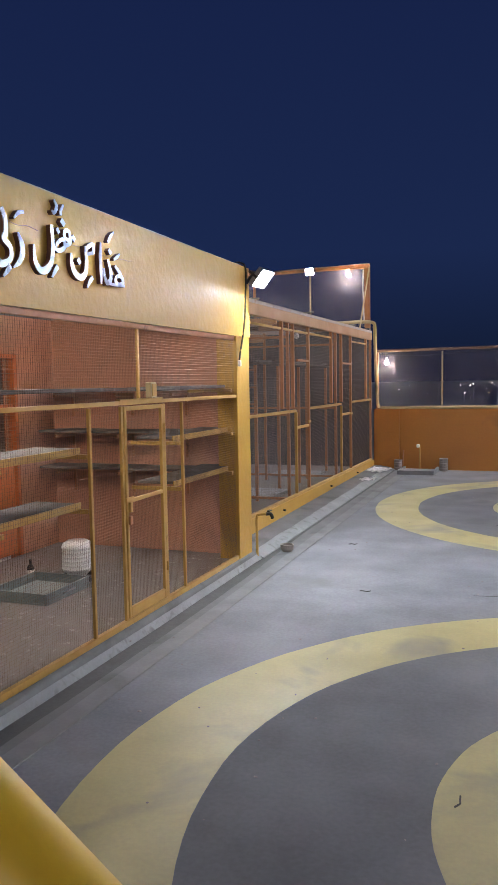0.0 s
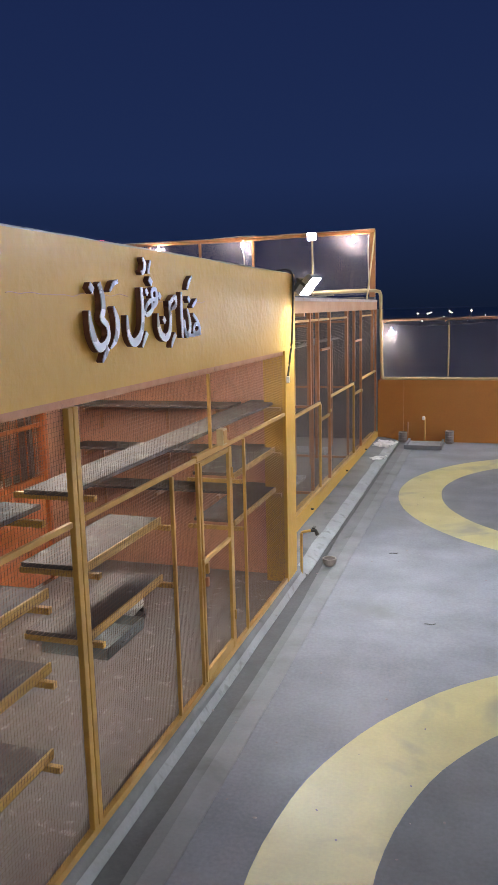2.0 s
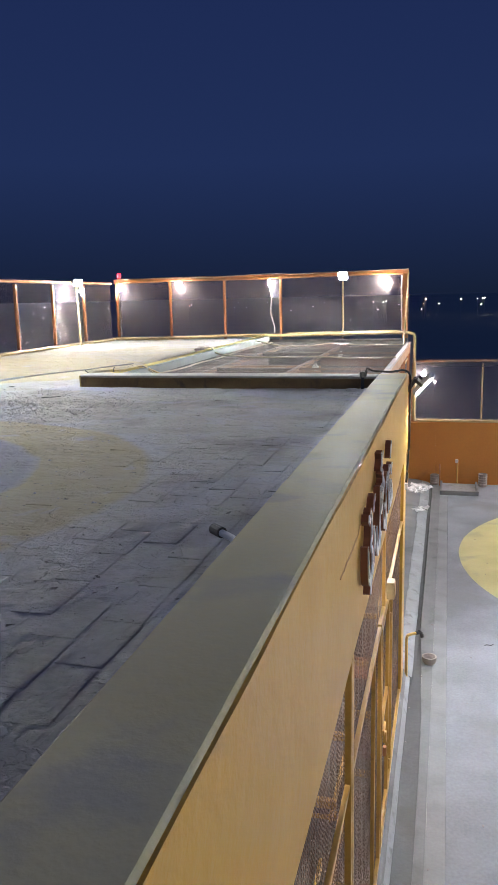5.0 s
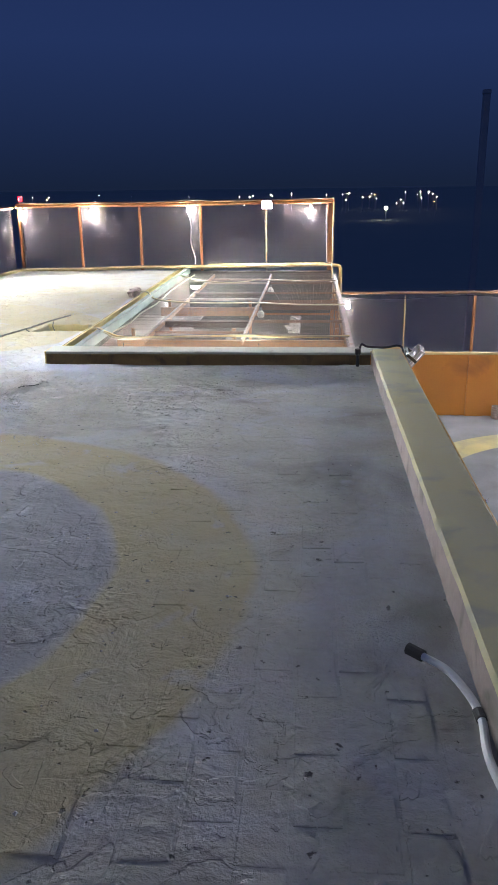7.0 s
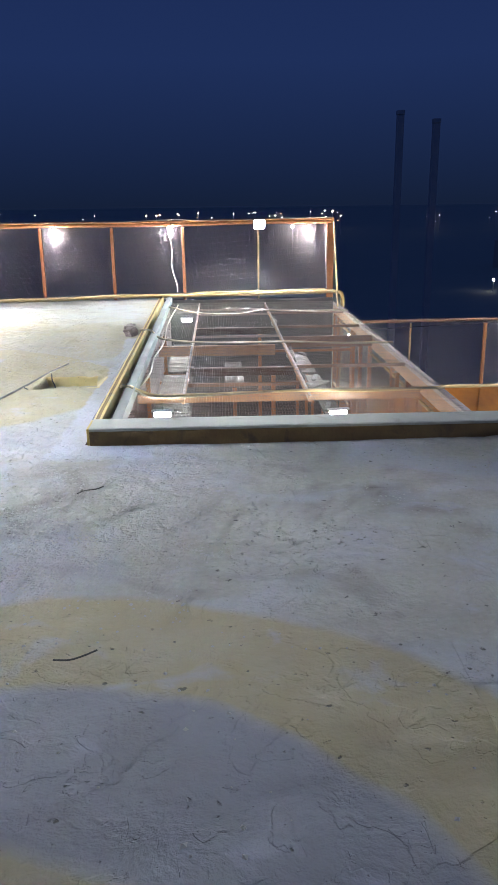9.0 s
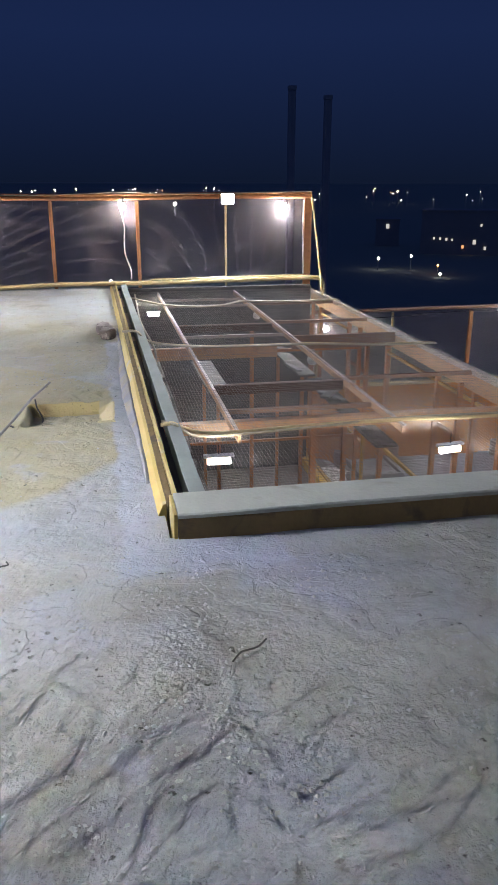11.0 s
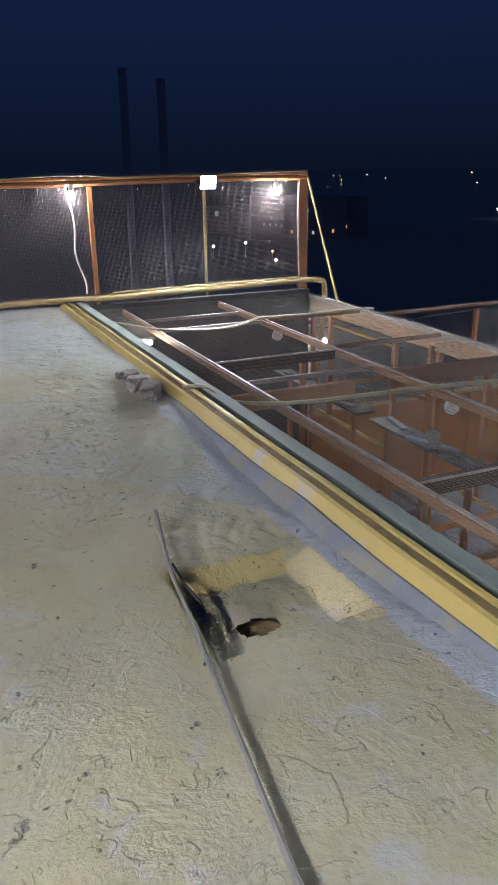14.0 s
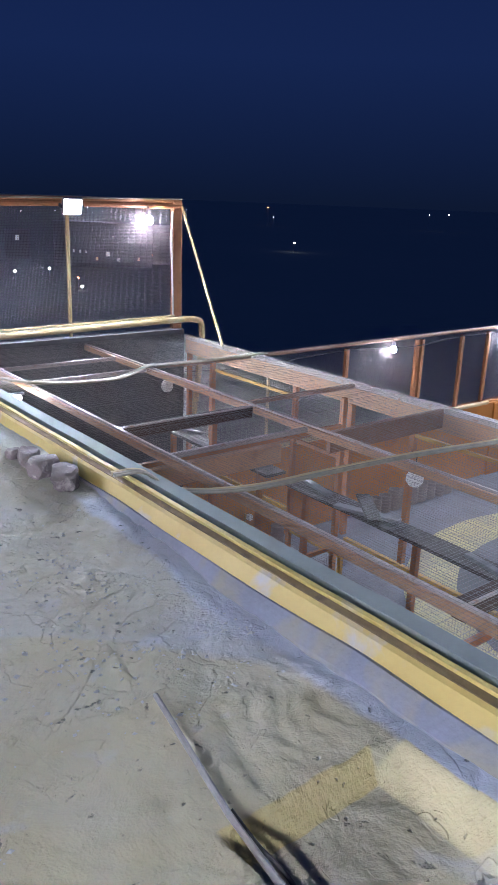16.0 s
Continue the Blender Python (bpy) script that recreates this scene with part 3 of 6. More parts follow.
# the storeys below
tagged(part("lower_building", boxes((-6.28, 9.68, -6.18, WALL_Y + 0.18, -12, -0.21)), FARWALL, None), "plain plastered storeys below the terrace", "building", kind="structure")

# first cage room: floor, back wall, end wall, ceiling slab
tagged(part("cage_floor", boxes((-2.15, -0.05, -3.0, 6.85, -0.1, 0.095)), CAGEFLOOR, None), "dirty concrete floor of the bird room", "floor", kind="structure")
tagged(part("wall_back", boxes((-2.30, -2.15, -3.0, 5.35, -0.1, 2.44), (-2.30, -2.15, 6.25, 6.85, -0.1, 2.44), (-2.30, -2.15, 5.35, 6.25, 2.08, 2.44)), SALMON, None), "salmon plastered back wall with a doorway", "wall", kind="structure")
tagged(part("wall_behind_door", boxes((-3.6, -3.5, 4.5, 7.1, -0.1, 2.44)), SALMON, None), "plain wall behind the doorway", "wall", kind="structure")
tagged(part("wall_end", boxes((-2.15, -0.20, 6.85, 7.0, -0.1, 2.44)), SALMON, None), "salmon plastered end wall with bird droppings", "wall", kind="structure")
tagged(part("wall_near", boxes((-2.3, -0.05, -3.15, -3.0, -0.1, 2.44)), SALMON, None), "salmon plastered wall", "wall", kind="structure")
tagged(part("ceiling", boxes((-6.3, -0.24, -3.15, 6.74, 2.44, 2.56), (-6.3, -3.56, 6.74, 14.2, 2.44, 2.56), (-3.30, -2.95, 6.74, 14.2, 2.44, 2.56), (-3.56, -3.30, 6.74, 8.59, 2.44, 2.56), (-3.56, -3.30, 8.85, 14.2, 2.44, 2.56)), KERB, None), "bare concrete ceiling slab", "ceiling", kind="structure")
tagged(part("wall_west", boxes((-6.3, -6.15, -6.0, 14.2, -0.2, 2.60)), SALMON, None), "plain outer wall", "wall", kind="structure")
tagged(part("wall_cage_back", boxes((-3.0, -2.86, 7.02, 14.2, -0.1, 2.70)), CAGEWALL, None), "brown stained plaster back wall of the far cage", "wall", kind="structure")
tagged(part("wall_cage_end", boxes((-6.15, -0.36, 14.2, 14.36, -0.1, 2.72)), CAGEEND, None), "dark grey stained plaster end wall of the far cage", "wall", kind="structure")
tagged(part("far_cage_floor", boxes((-2.86, -0.42, 7.02, 14.2, -0.1, 0.14)), CAGEFLOOR, None), "dirty concrete floor of the far cage", "floor", kind="structure")

# roof screed with its sunken drain pit
def askew(y):
    """The edge of the mesh opening is not quite square to the cage."""
    return 0.0087 * (14.12 - y)


PIT = (-3.645, -3.11, 8.50, 9.035)


def roof_height(x, y):
    z = ROOF_Z + 0.010 * noise.noise(Vector((x * 1.1, y * 1.1, 0))) + 0.007 * noise.noise(Vector((x * 4, y * 4, 3)))
    m = min(1.0, max(0.25, 0.45 + 1.6 * noise.noise(Vector((x * 0.8 + 3, y * 0.8, 9)))))
    m += 0.35 * math.exp(-((x + 2.95) ** 2 / 0.7 + (y - 5.6) ** 2 / 0.28)) + 1.1 * math.exp(-((x + 3.40) ** 2 / 0.10 + (y - 9.6) ** 2 / 0.30))
    # scabs and trowel ridges: flat sheets that break off in ragged edges
    n1 = noise.noise(Vector((x * 9 + 2.5 * noise.noise(Vector((x * 3, y * 3, 2))), y * 9, 1)))
    z += m * (0.0090 * min(0.35, max(-0.15, n1 * 3.0)) + 0.0052 * noise.noise(Vector((x * 17, y * 17, 5))) + 0.0016 * noise.noise(Vector((x * 27, y * 27, 4))))
    # trowelled thin over the tiles beside the coping
    f = min(1.0, max(0.0, (x + 1.55) / 0.25)) * min(1.0, max(0.0, (6.5 - y) / 0.4))
    z = ROOF_Z + (z - ROOF_Z) * (1 - 0.6 * f)
    # the screed falls towards the drain
    z -= 0.068 * math.exp(-((x + 3.35) ** 2 + (y - 9.25) ** 2) / 1.5)
    a, b, c, d = PIT
    w = 0.012 * noise.noise(Vector((x * 7, y * 7, 6)))
    inside = min(1, max(0, (x - a + w) / 0.03)) * min(1, max(0, (b - x) / 0.085)) * min(1, max(0, (y - c - 0.10 * (x - a) + w) / 0.035)) * min(1, max(0, (d - y + w) / 0.045))
    z -= 0.075 * inside
    rim = math.exp(-((x + 3.2) ** 2 + (y - 9.3) ** 2) / 0.06)
    z += 0.014 * rim * (0.6 + noise.noise(Vector((x * 14, y * 14, 2))))
    return z


def on_roof(x, y):
    if -3.965 < x < -3.085 and 8.225 < y < 9.375:
        return False
    return (y < 6.80 and x < -0.225) or x < -3.0 + askew(y)


roof = grid_sheet("roof_screed", -6.3, -0.21, -0.8, 14.2, 0.0155, roof_height, ROOF, on_roof)
tagged(roof, "weathered cement roof screed with worn yellow paint and a sunken pit", "roof", kind="structure")
pit_sheet = grid_sheet("pit_screed", -3.99, -3.06, 8.20, 9.40, 0.01, lambda x, y: roof_height(x, y) + 0.002, ROOF, lambda x, y: math.hypot(x + 3.43, (y - 8.72) * 1.5) > 0.072 + 0.018 * noise.noise(Vector((x * 30, y * 30, 0))))
tagged(pit_sheet, "sunken roof pit with a broken drain hole", "roof", kind="structure")
tagged(part("roof_rear", boxes((-6.3, -0.23, -3.15, -0.8, 2.57, ROOF_Z)), ROOF, None), "cement roof screed", "roof", kind="structure")
tagged(part("drain_pipe_stub", lathe(bmesh.new(), [(0.10, 0.0), (0.10, 0.055), (0.075, 0.05), (0.075, 0.0)], (-3.43, 8.72, 2.51)), BROWNSIDE, None), "broken drain hole in the roof pit", "drain")

# yellow fascia beam with its coping, and the corner pillar
fas = thing("fascia_beam", (0, 2, 2.19), "glossy yellow painted concrete fascia beam", "beam", kind="structure")


def fascia_mesh():
    bm = bmesh.new()
    ny, nz = 260, 18
    rows = []
    for j in range(ny + 1):
        y = -3.15 + 10.15 * j / ny
        row = []
        for i in range(nz + 1):
            z = 2.19 + 0.655 * i / nz
            x = 0.012 + 0.006 * noise.noise(Vector((y * 1.3, z * 1.6, 0)))
            z = 2.19 + (0.655 + 0.006 * (7 - y)) * i / nz
            row.append(bm.verts.new((x, y, z + (0.006 * noise.noise(Vector((y * 2, 0, 7))) if i == nz else 0))))
        row.append(bm.verts.new((-0.12, y, 2.848 + 0.006 * (7 - y))))
        row.append(bm.verts.new((-0.15, y, 2.19)))
        rows.append(row)
    for a, b in zip(rows, rows[1:]):
        n = len(a)
        for i in range(n):
            bm.faces.new((a[i], b[i], b[(i + 1) % n], a[(i + 1) % n]))
    bm.faces.new(rows[0])
    bm.faces.new(rows[-1][::-1])
    bmesh.ops.recalc_face_normals(bm, faces=bm.faces)
    return bm


part("beam_face", fascia_mesh(), FASCIA, fas, smooth=True)


def coping_mesh():
    bm = bmesh.new()
    rows = []
    for j in range(181):
        y = -3.15 + 10.0 * j / 180
        up = 0.006 * (7 - y)
        n1, n2 = noise.noise(Vector((y * 1.3, 1, 0))), noise.noise(Vector((y * 6, 2, 0)))
        rows.append([bm.verts.new(q) for q in ((-0.232 + 0.006 * n2, y, 2.56), (-0.230 + 0.008 * n1 + 0.004 * n2, y, 2.838 + up), (-0.218, y, 2.852 + up + 0.004 * n2),
                                               (-0.10, y, 2.857 + up + 0.004 * n1), (-0.004, y, 2.856 + up + 0.003 * n2), (0.004, y, 2.848 + up), (-0.10, y, 2.56))])
    for a, b in zip(rows, rows[1:]):
        for i in range(7):
            bm.faces.new((a[i], b[i], b[(i + 1) % 7], a[(i + 1) % 7]))
    bm.faces.new(rows[0])
    bm.faces.new(rows[-1][::-1])
    bmesh.ops.recalc_face_normals(bm, faces=bm.faces)
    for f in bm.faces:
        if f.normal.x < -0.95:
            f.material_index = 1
    return bm


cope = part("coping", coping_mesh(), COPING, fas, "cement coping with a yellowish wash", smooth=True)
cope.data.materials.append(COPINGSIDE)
tagged(part("pillar", boxes((-0.20, 0.004, 6.67, 6.995, 0.04, 2.19), bevel=0.008), FASCIA, None), "yellow painted concrete corner pillar", "pillar", kind="structure")

# hairline cracks in the enamel
for y0, y1, z, k in ((2.7, 3.7, 2.63, 1), (3.9, 4.75, 2.60, 5)):
    line = [(0.0135 + 0.006 * noise.noise(Vector((y * 1.3, z * 1.6, 0))), y, z + 0.05 * noise.noise(Vector((y * 1.7, k, 0))) + 0.018 * noise.noise(Vector((y * 9, k, 2)))) for y in np.linspace(y0, y1, 60)]
    part("crack", tube(bmesh.new(), line, 0.0018, 5), TAN, fas, "fine tan crack in the paint")

# curb round the mesh roof
curb = thing("roof_curb", (-1.5, 6.87, ROOF_Z), "low cement curb with a stained brown side, shade in its colour", "curb", kind="structure")


def curb_mesh(z0, z1, y0, y1):
    bm = bmesh.new()
    rows = []
    for j in range(61):
        x = -2.905 + 2.665 * j / 60
        w = 0.006 * noise.noise(Vector((x * 3, 0, z0))) + 0.004 * noise.noise(Vector((x * 12, 1, z0)))
        rows.append([bm.verts.new(q) for q in ((x, y0 + w, z0), (x, y0 + w, z1 - 0.006), (x, y0 + w + 0.008, z1 + w * 0.4), (x, y1, z1), (x, y1, z0))])
    for a, b in zip(rows, rows[1:]):
        for i in range(5):
            bm.faces.new((a[i], b[i], b[(i + 1) % 5], a[(i + 1) % 5]))
    bm.faces.new(rows[0])
    bm.faces.new(rows[-1][::-1])
    bmesh.ops.recalc_face_normals(bm, faces=bm.faces)
    return bm


# Curb side faces away from the lamps; that shade is in its brown.
part("curb_side", curb_mesh(2.57, 2.822, 6.775, 6.98), BROWNSIDE, curb, "brown stained side, its shade put into the colour")
part("curb_end", boxes((-2.922, -2.907, 6.78, 6.98, 2.60, 2.838), bevel=0.004), STRIPYELLOW, curb, "yellow painted curb end")
part("curb_top", curb_mesh(2.823, 2.842, 6.770, 6.985), CURBTOP, curb, "grey cement top")

# stepped strip between the roof and the mesh: yellow slope, brown ledge, yellow ridge, dark joint, green board
edge = thing("roof_edge_strip", (-2.95, 10.5, ROOF_Z), "stepped roof edge with flaking yellow paint and a grey-green board", "roof edge", kind="structure")


def strip(profile, y0, y1, material, name, label="", wob=0.003):
    bm = bmesh.new()
    rows = []
    for j in range(81):
        y = y0 + (y1 - y0) * j / 80
        rows.append([bm.verts.new((x + askew(y) + wob * noise.noise(Vector((y * 2.5, x, 0))), y, z + wob * noise.noise(Vector((y * 2, z, 5))))) for x, z in profile])
    n = len(profile)
    for a, b in zip(rows, rows[1:]):
        for i in range(n):
            bm.faces.new((a[i], b[i], b[(i + 1) % n], a[(i + 1) % n]))
    bm.faces.new(rows[0])
    bm.faces.new(rows[-1][::-1])
    bmesh.ops.recalc_face_normals(bm, faces=bm.faces)
    return part(name, bm, material, edge, label)


strip([(-3.036, 2.706), (-3.028, 2.730), (-3.008, 2.778), (-2.993, 2.786), (-2.993, 2.706)], 7.02, 14.12, STRIPYELLOW, "yellow_slope")
strip([(-3.094, 2.60), (-3.082, 2.680), (-3.060, 2.708), (-3.040, 2.731), (-3.004, 2.724), (-3.004, 2.60)], 7.3, 14.12, LAVENDER, "cement_fillet", "bluish cement fillet at the foot of the slope", 0.014)
strip([(-2.990, 2.60), (-2.990, 2.787), (-2.962, 2.790), (-2.962, 2.60)], 6.985, 14.12, BROWNSIDE, "ledge", "brown bare ledge")
strip([(-2.960, 2.60), (-2.960, 2.800), (-2.942, 2.802), (-2.942, 2.60)], 6.985, 14.12, STRIPYELLOW, "ridge")
strip([(-2.940, 2.60), (-2.940, 2.70), (-2.888, 2.70), (-2.888, 2.60)], 6.99, 14.12, DARKGAP, "joint", "dark open joint")
strip([(-2.886, 2.70), (-2.886, 2.786), (-2.818, 2.790), (-2.818, 2.70)], 6.99, 14.12, GREEN, "board", "grey-green painted board", 0.004)

# ---- first cage: frames, door, mesh, shelves ----
front = thing("mesh_screen", (0, 3, 0.1), "yellow steel cage front with square wire mesh", "cage front")
part("bottom_rail", boxes((-0.035, 0.0, -3.0, 6.66, 0.092, 0.135), bevel=0.004), YELLOW, front)
part("top_rail", boxes((-0.05, -0.012, -3.0, 6.66, 2.150, 2.188), bevel=0.004), RUSTY, front)
for y0, y1 in ((-3.0, -0.12), (-0.04, 3.08), (3.19, 4.55), (5.18, 6.66)):
    part("middle_rail", boxes((-0.021, 0.0, y0, y1, 1.622, 1.65), bevel=0.004), YELLOW, front)
part("door_header", boxes((-0.035, 0.002, 4.55, 5.18, 1.622, 1.662), bevel=0.004), YELLOW, front)
for y in (-0.08, 3.112, 3.158):
    part("post", boxes((-0.026, 0.004, y - 0.019, y + 0.019, 0.136, 2.149), bevel=0.005), YELLOW, front)
for y in (-1.7, 1.35, 4.83):
    part("upper_post", boxes((-0.022, -0.002, y - 0.012, y + 0.012, 1.652, 2.149), bevel=0.004), YELLOW, front)
for y in (-1.9, 1.75, 4.18, 4.575, 5.51):
    part("lower_post", boxes((-0.021, 0.0, y - 0.0125, y + 0.0125, 0.136, 1.614), bevel=0.004), YELLOW, front)
part("door_post", boxes((-0.021, 0.0, 5.175, 5.21, 0.136, 1.614), bevel=0.004), YELLOW, front)
for k, (y0, y1) in enumerate(((-3.0, -0.11), (-0.06, 3.09), (3.18, 6.66))):
    part("mesh_panel", wires((-0.022, y0, 0.11), (0, 1, 0), (0, 0, 1), y1 - y0, 2.06, 0.0205, 0.00085, 0.001), CAGEWIRE, front)

door = thing("cage_door", (-0.01, 4.87, 0.14), "closed yellow steel cage door with wire mesh", "door")
DY0, DY1 = 4.598, 5.168
for y0, y1 in ((DY0, DY0 + 0.03), (DY1 - 0.03, DY1)):
    part("stile", boxes((-0.019, 0.004, y0, y1, 0.142, 1.612), bevel=0.004), YELLOW, door)
for z0, z1 in ((0.142, 0.215), (0.945, 0.972), (1.582, 1.612)):
    part("rail", boxes((-0.019, 0.003, DY0 + 0.032, DY1 - 0.032, z0, z1), bevel=0.004), YELLOW, door)
latch = part("latch", boxes((0.008, 0.022, DY0 - 0.03, DY0 + 0.075, 0.955, 0.99), (0.008, 0.03, DY0 + 0.012, DY0 + 0.04, 0.885, 0.955), bevel=0.004), YELLOW, door)
part("padlock", boxes((0.008, 0.03, DY0 + 0.005, DY0 + 0.035, 0.80, 0.86), bevel=0.006), RUSTY, latch, "small rusty padlock")
for z in (0.35, 1.4):
    part("hinge", tube(bmesh.new(), [(0.010, DY1 + 0.004, z), (0.010, DY1 + 0.004, z + 0.07)], 0.008), YELLOW, door)

sw = thing("switch_box", (0.012, 4.96, 1.66), "cream plastic switch box on the door header", "switch box")
part("case", boxes((-0.002, 0.045, 4.915, 5.0, 1.665, 1.775), bevel=0.006), PIPE, sw)
part("cover", boxes((0.0455, 0.05, 4.925, 4.99, 1.677, 1.763), bevel=0.002), YELLOW, sw)


def plank(x0, x1, y0, y1, z, thick=0.024, label="weathered grey wooden perch plank in the bird room"):
    bm = bmesh.new()
    box(bm, x0, x1, y0, y1, z - thick, z, bevel=0.004)
    bmesh.ops.subdivide_edges(bm, edges=[e for e in bm.edges if e.calc_length() > 0.5], cuts=6)
    for v in bm.verts:
        v.co.z += 0.007 * noise.noise(Vector((v.co.x * 2, v.co.y * 1.5, z * 7)))
        v.co.x += 0.004 * noise.noise(Vector((v.co.y * 2, z * 3, 1)))
    return solid("perch_plank", bm, WOOD, label, "shelf", group="perch planks")


def plank_arms(y, heights, depth=-0.47):
    """Arms welded to the cage front, one under each plank."""
    for z in heights:
        part("arm", boxes((depth, -0.027, y - 0.014, y + 0.014, z - 0.066, z - 0.036), bevel=0.003), YELLOW, front)


# planks behind the mesh, along the front
PLANKS = ((3.25, 6.82, 1.74), (3.3, 4.20, 1.36), (3.3, 4.19, 1.01), (5.55, 6.82, 1.34), (5.55, 6.82, 0.975), (0.2, 3.02, 1.74), (0.1, 3.0, 1.36), (0.15, 2.98, 1.02), (0.0, 2.95, 0.62))
for y0, y1, z in PLANKS:
    plank(-0.36 if z > 1.6 else -0.44, -0.115, y0, y1, z)
    if z < 1.6:
        part("shelf_rail", boxes((-0.112, -0.100, y0 - 0.02, y1 + 0.01, z - 0.042, z + 0.004), bevel=0.002), YELLOW, front)
for y, hs in ((3.34, (1.74, 1.36, 1.01)), (4.18, (1.36, 1.01)), (5.51, (1.34, 0.975)), (6.6, (1.74, 1.34, 0.975)), (0.22, (1.74, 1.36, 1.02, 0.62)), (1.75, (1.74, 1.36, 1.02, 0.62)), (2.9, (1.74, 1.36, 1.02, 0.62))):
    plank_arms(y, hs)
# shelves on the end wall and back wall
for z in (1.72, 1.315, 0.955):
    plank(-2.10, -0.46, 6.50, 6.83, z, label="weathered wooden shelf plank on the end wall")
    for x in (-1.9, -1.2, -0.6):
        b = boxes((x - 0.014, x + 0.014, 6.50, 6.845, z - 0.075, z - 0.042), (x - 0.014, x + 0.014, 6.825, 6.845, z - 0.28, z - 0.075), bevel=0.003)
        solid("shelf_bracket", b, RUSTY, "orange steel bracket on the end wall", "bracket", group="wall brackets")
for z in (1.70, 1.32, 0.96):
    plank(-2.12, -1.75, 0.3, 4.9, z, label="weathered wooden shelf plank on the back wall")
    for y in (0.6, 1.9, 3.2, 4.5):
        b = boxes((-2.148, -1.78, y - 0.014, y + 0.014, z - 0.075, z - 0.042), bevel=0.003)
        solid("shelf_bracket", b, RUSTY, "orange steel bracket on the back wall", "bracket", group="wall brackets")

# orange door in the back wall, with a dark grille above
bd = thing("back_door", (-2.2, 5.8, 0.1), "orange steel door with a dark grille in its upper half", "door")
for y0, y1 in ((5.36, 5.41), (6.19, 6.24)):
    part("frame", boxes((-2.22, -2.13, y0, y1, 0.1, 2.075), bevel=0.006), DOORORANGE, bd)
part("frame", boxes((-2.22, -2.13, 5.412, 6.188, 2.03, 2.075), bevel=0.006), DOORORANGE, bd)
part("panel", boxes((-2.20, -2.165, 5.415, 6.185, 0.12, 1.05), bevel=0.006), DOORORANGE, bd)
part("rail", boxes((-2.20, -2.155, 5.415, 6.185, 1.052, 1.11), bevel=0.006), DOORORANGE, bd)
part("rail", boxes((-2.20, -2.155, 5.415, 6.185, 1.55, 1.59), bevel=0.006), DOORORANGE, bd)
part("grille", wires((-2.18, 5.415, 1.11), (0, 1, 0), (0, 0, 1), 0.77, 0.92, 0.025, 0.002), CAGEWIRE, bd)
for i in range(6):
    y = 5.50 + 0.12 * i
    part("bar", tube(bmesh.new(), [(-2.19, y, 1.112), (-2.19, y, 2.028)], 0.008, 6), DOORORANGE, bd)

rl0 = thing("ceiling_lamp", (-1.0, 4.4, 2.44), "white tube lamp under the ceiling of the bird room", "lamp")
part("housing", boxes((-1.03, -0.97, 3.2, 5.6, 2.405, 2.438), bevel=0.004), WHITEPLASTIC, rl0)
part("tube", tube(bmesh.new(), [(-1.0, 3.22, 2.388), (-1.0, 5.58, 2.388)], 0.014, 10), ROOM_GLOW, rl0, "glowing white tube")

# feeding things on the floor
tray = thing("feeding_tray", (-1.05, 5.1, 0.1), "low grey sheet-metal feeding tray on the floor", "tray")
part("base", boxes((-1.38, -0.84, 4.80, 5.40, 0.097, 0.11)), GREEN, tray)
for d in ((-1.38, -0.84, 4.80, 4.815, 0.111, 0.185), (-1.38, -0.84, 5.385, 5.40, 0.111, 0.185), (-1.38, -1.365, 4.816, 5.384, 0.111, 0.185), (-0.855, -0.84, 4.816, 5.384, 0.111, 0.185)):
    part("side", boxes(d, bevel=0.003), GREEN, tray)
part("handle", tube(bmesh.new(), spline([(-0.838, 5.02, 0.14), (-0.815, 5.03, 0.15), (-0.815, 5.15, 0.15), (-0.838, 5.16, 0.14)]), 0.006), METAL, tray)
jug = thing("water_jug", (-1.05, 5.55, 0.1), "white ribbed plastic water jug upside down on a base", "jug")
part("base", lathe(bmesh.new(), [(0.0, 0.0), (0.14, 0.0), (0.15, 0.05), (0.13, 0.055), (0.12, 0.02), (0.0, 0.02)], (-1.05, 5.55, 0.097), 24), BLACK, jug)
prof = [(0.02, 0.021), (0.06, 0.03), (0.11, 0.085)]
for i in range(6):
    prof += [(0.128, 0.10 + 0.036 * i), (0.132, 0.112 + 0.036 * i), (0.128, 0.125 + 0.036 * i)]
prof += [(0.118, 0.325), (0.09, 0.345), (0.0, 0.35)]
part("bottle", lathe(bmesh.new(), prof, (-1.05, 5.55, 0.097), 28), WHITEPLASTIC, jug, smooth=True)
bot = thing("small_bottle", (-1.5, 5.5, 0.1), "small dark bottle with a pale label on the floor", "bottle")
part("body", lathe(bmesh.new(), [(0.0, 0.0), (0.03, 0.0), (0.032, 0.09), (0.012, 0.12), (0.012, 0.16), (0.0, 0.16)], (-1.5, 5.5, 0.097), 16), BLACK, bot, smooth=True)
part("label", lathe(bmesh.new(), [(0.0335, 0.02), (0.0335, 0.07), (0.0325, 0.07), (0.0325, 0.02)], (-1.5, 5.5, 0.097), 16), WHITEPLASTIC, bot)

# ---- lettering on the fascia: raised calligraphy, silver face and shade-brown sides ----
sign = thing("wall_sign", (0.03, 3.9, 2.35), "silver raised calligraphy letters mounted on the yellow fascia", "sign")


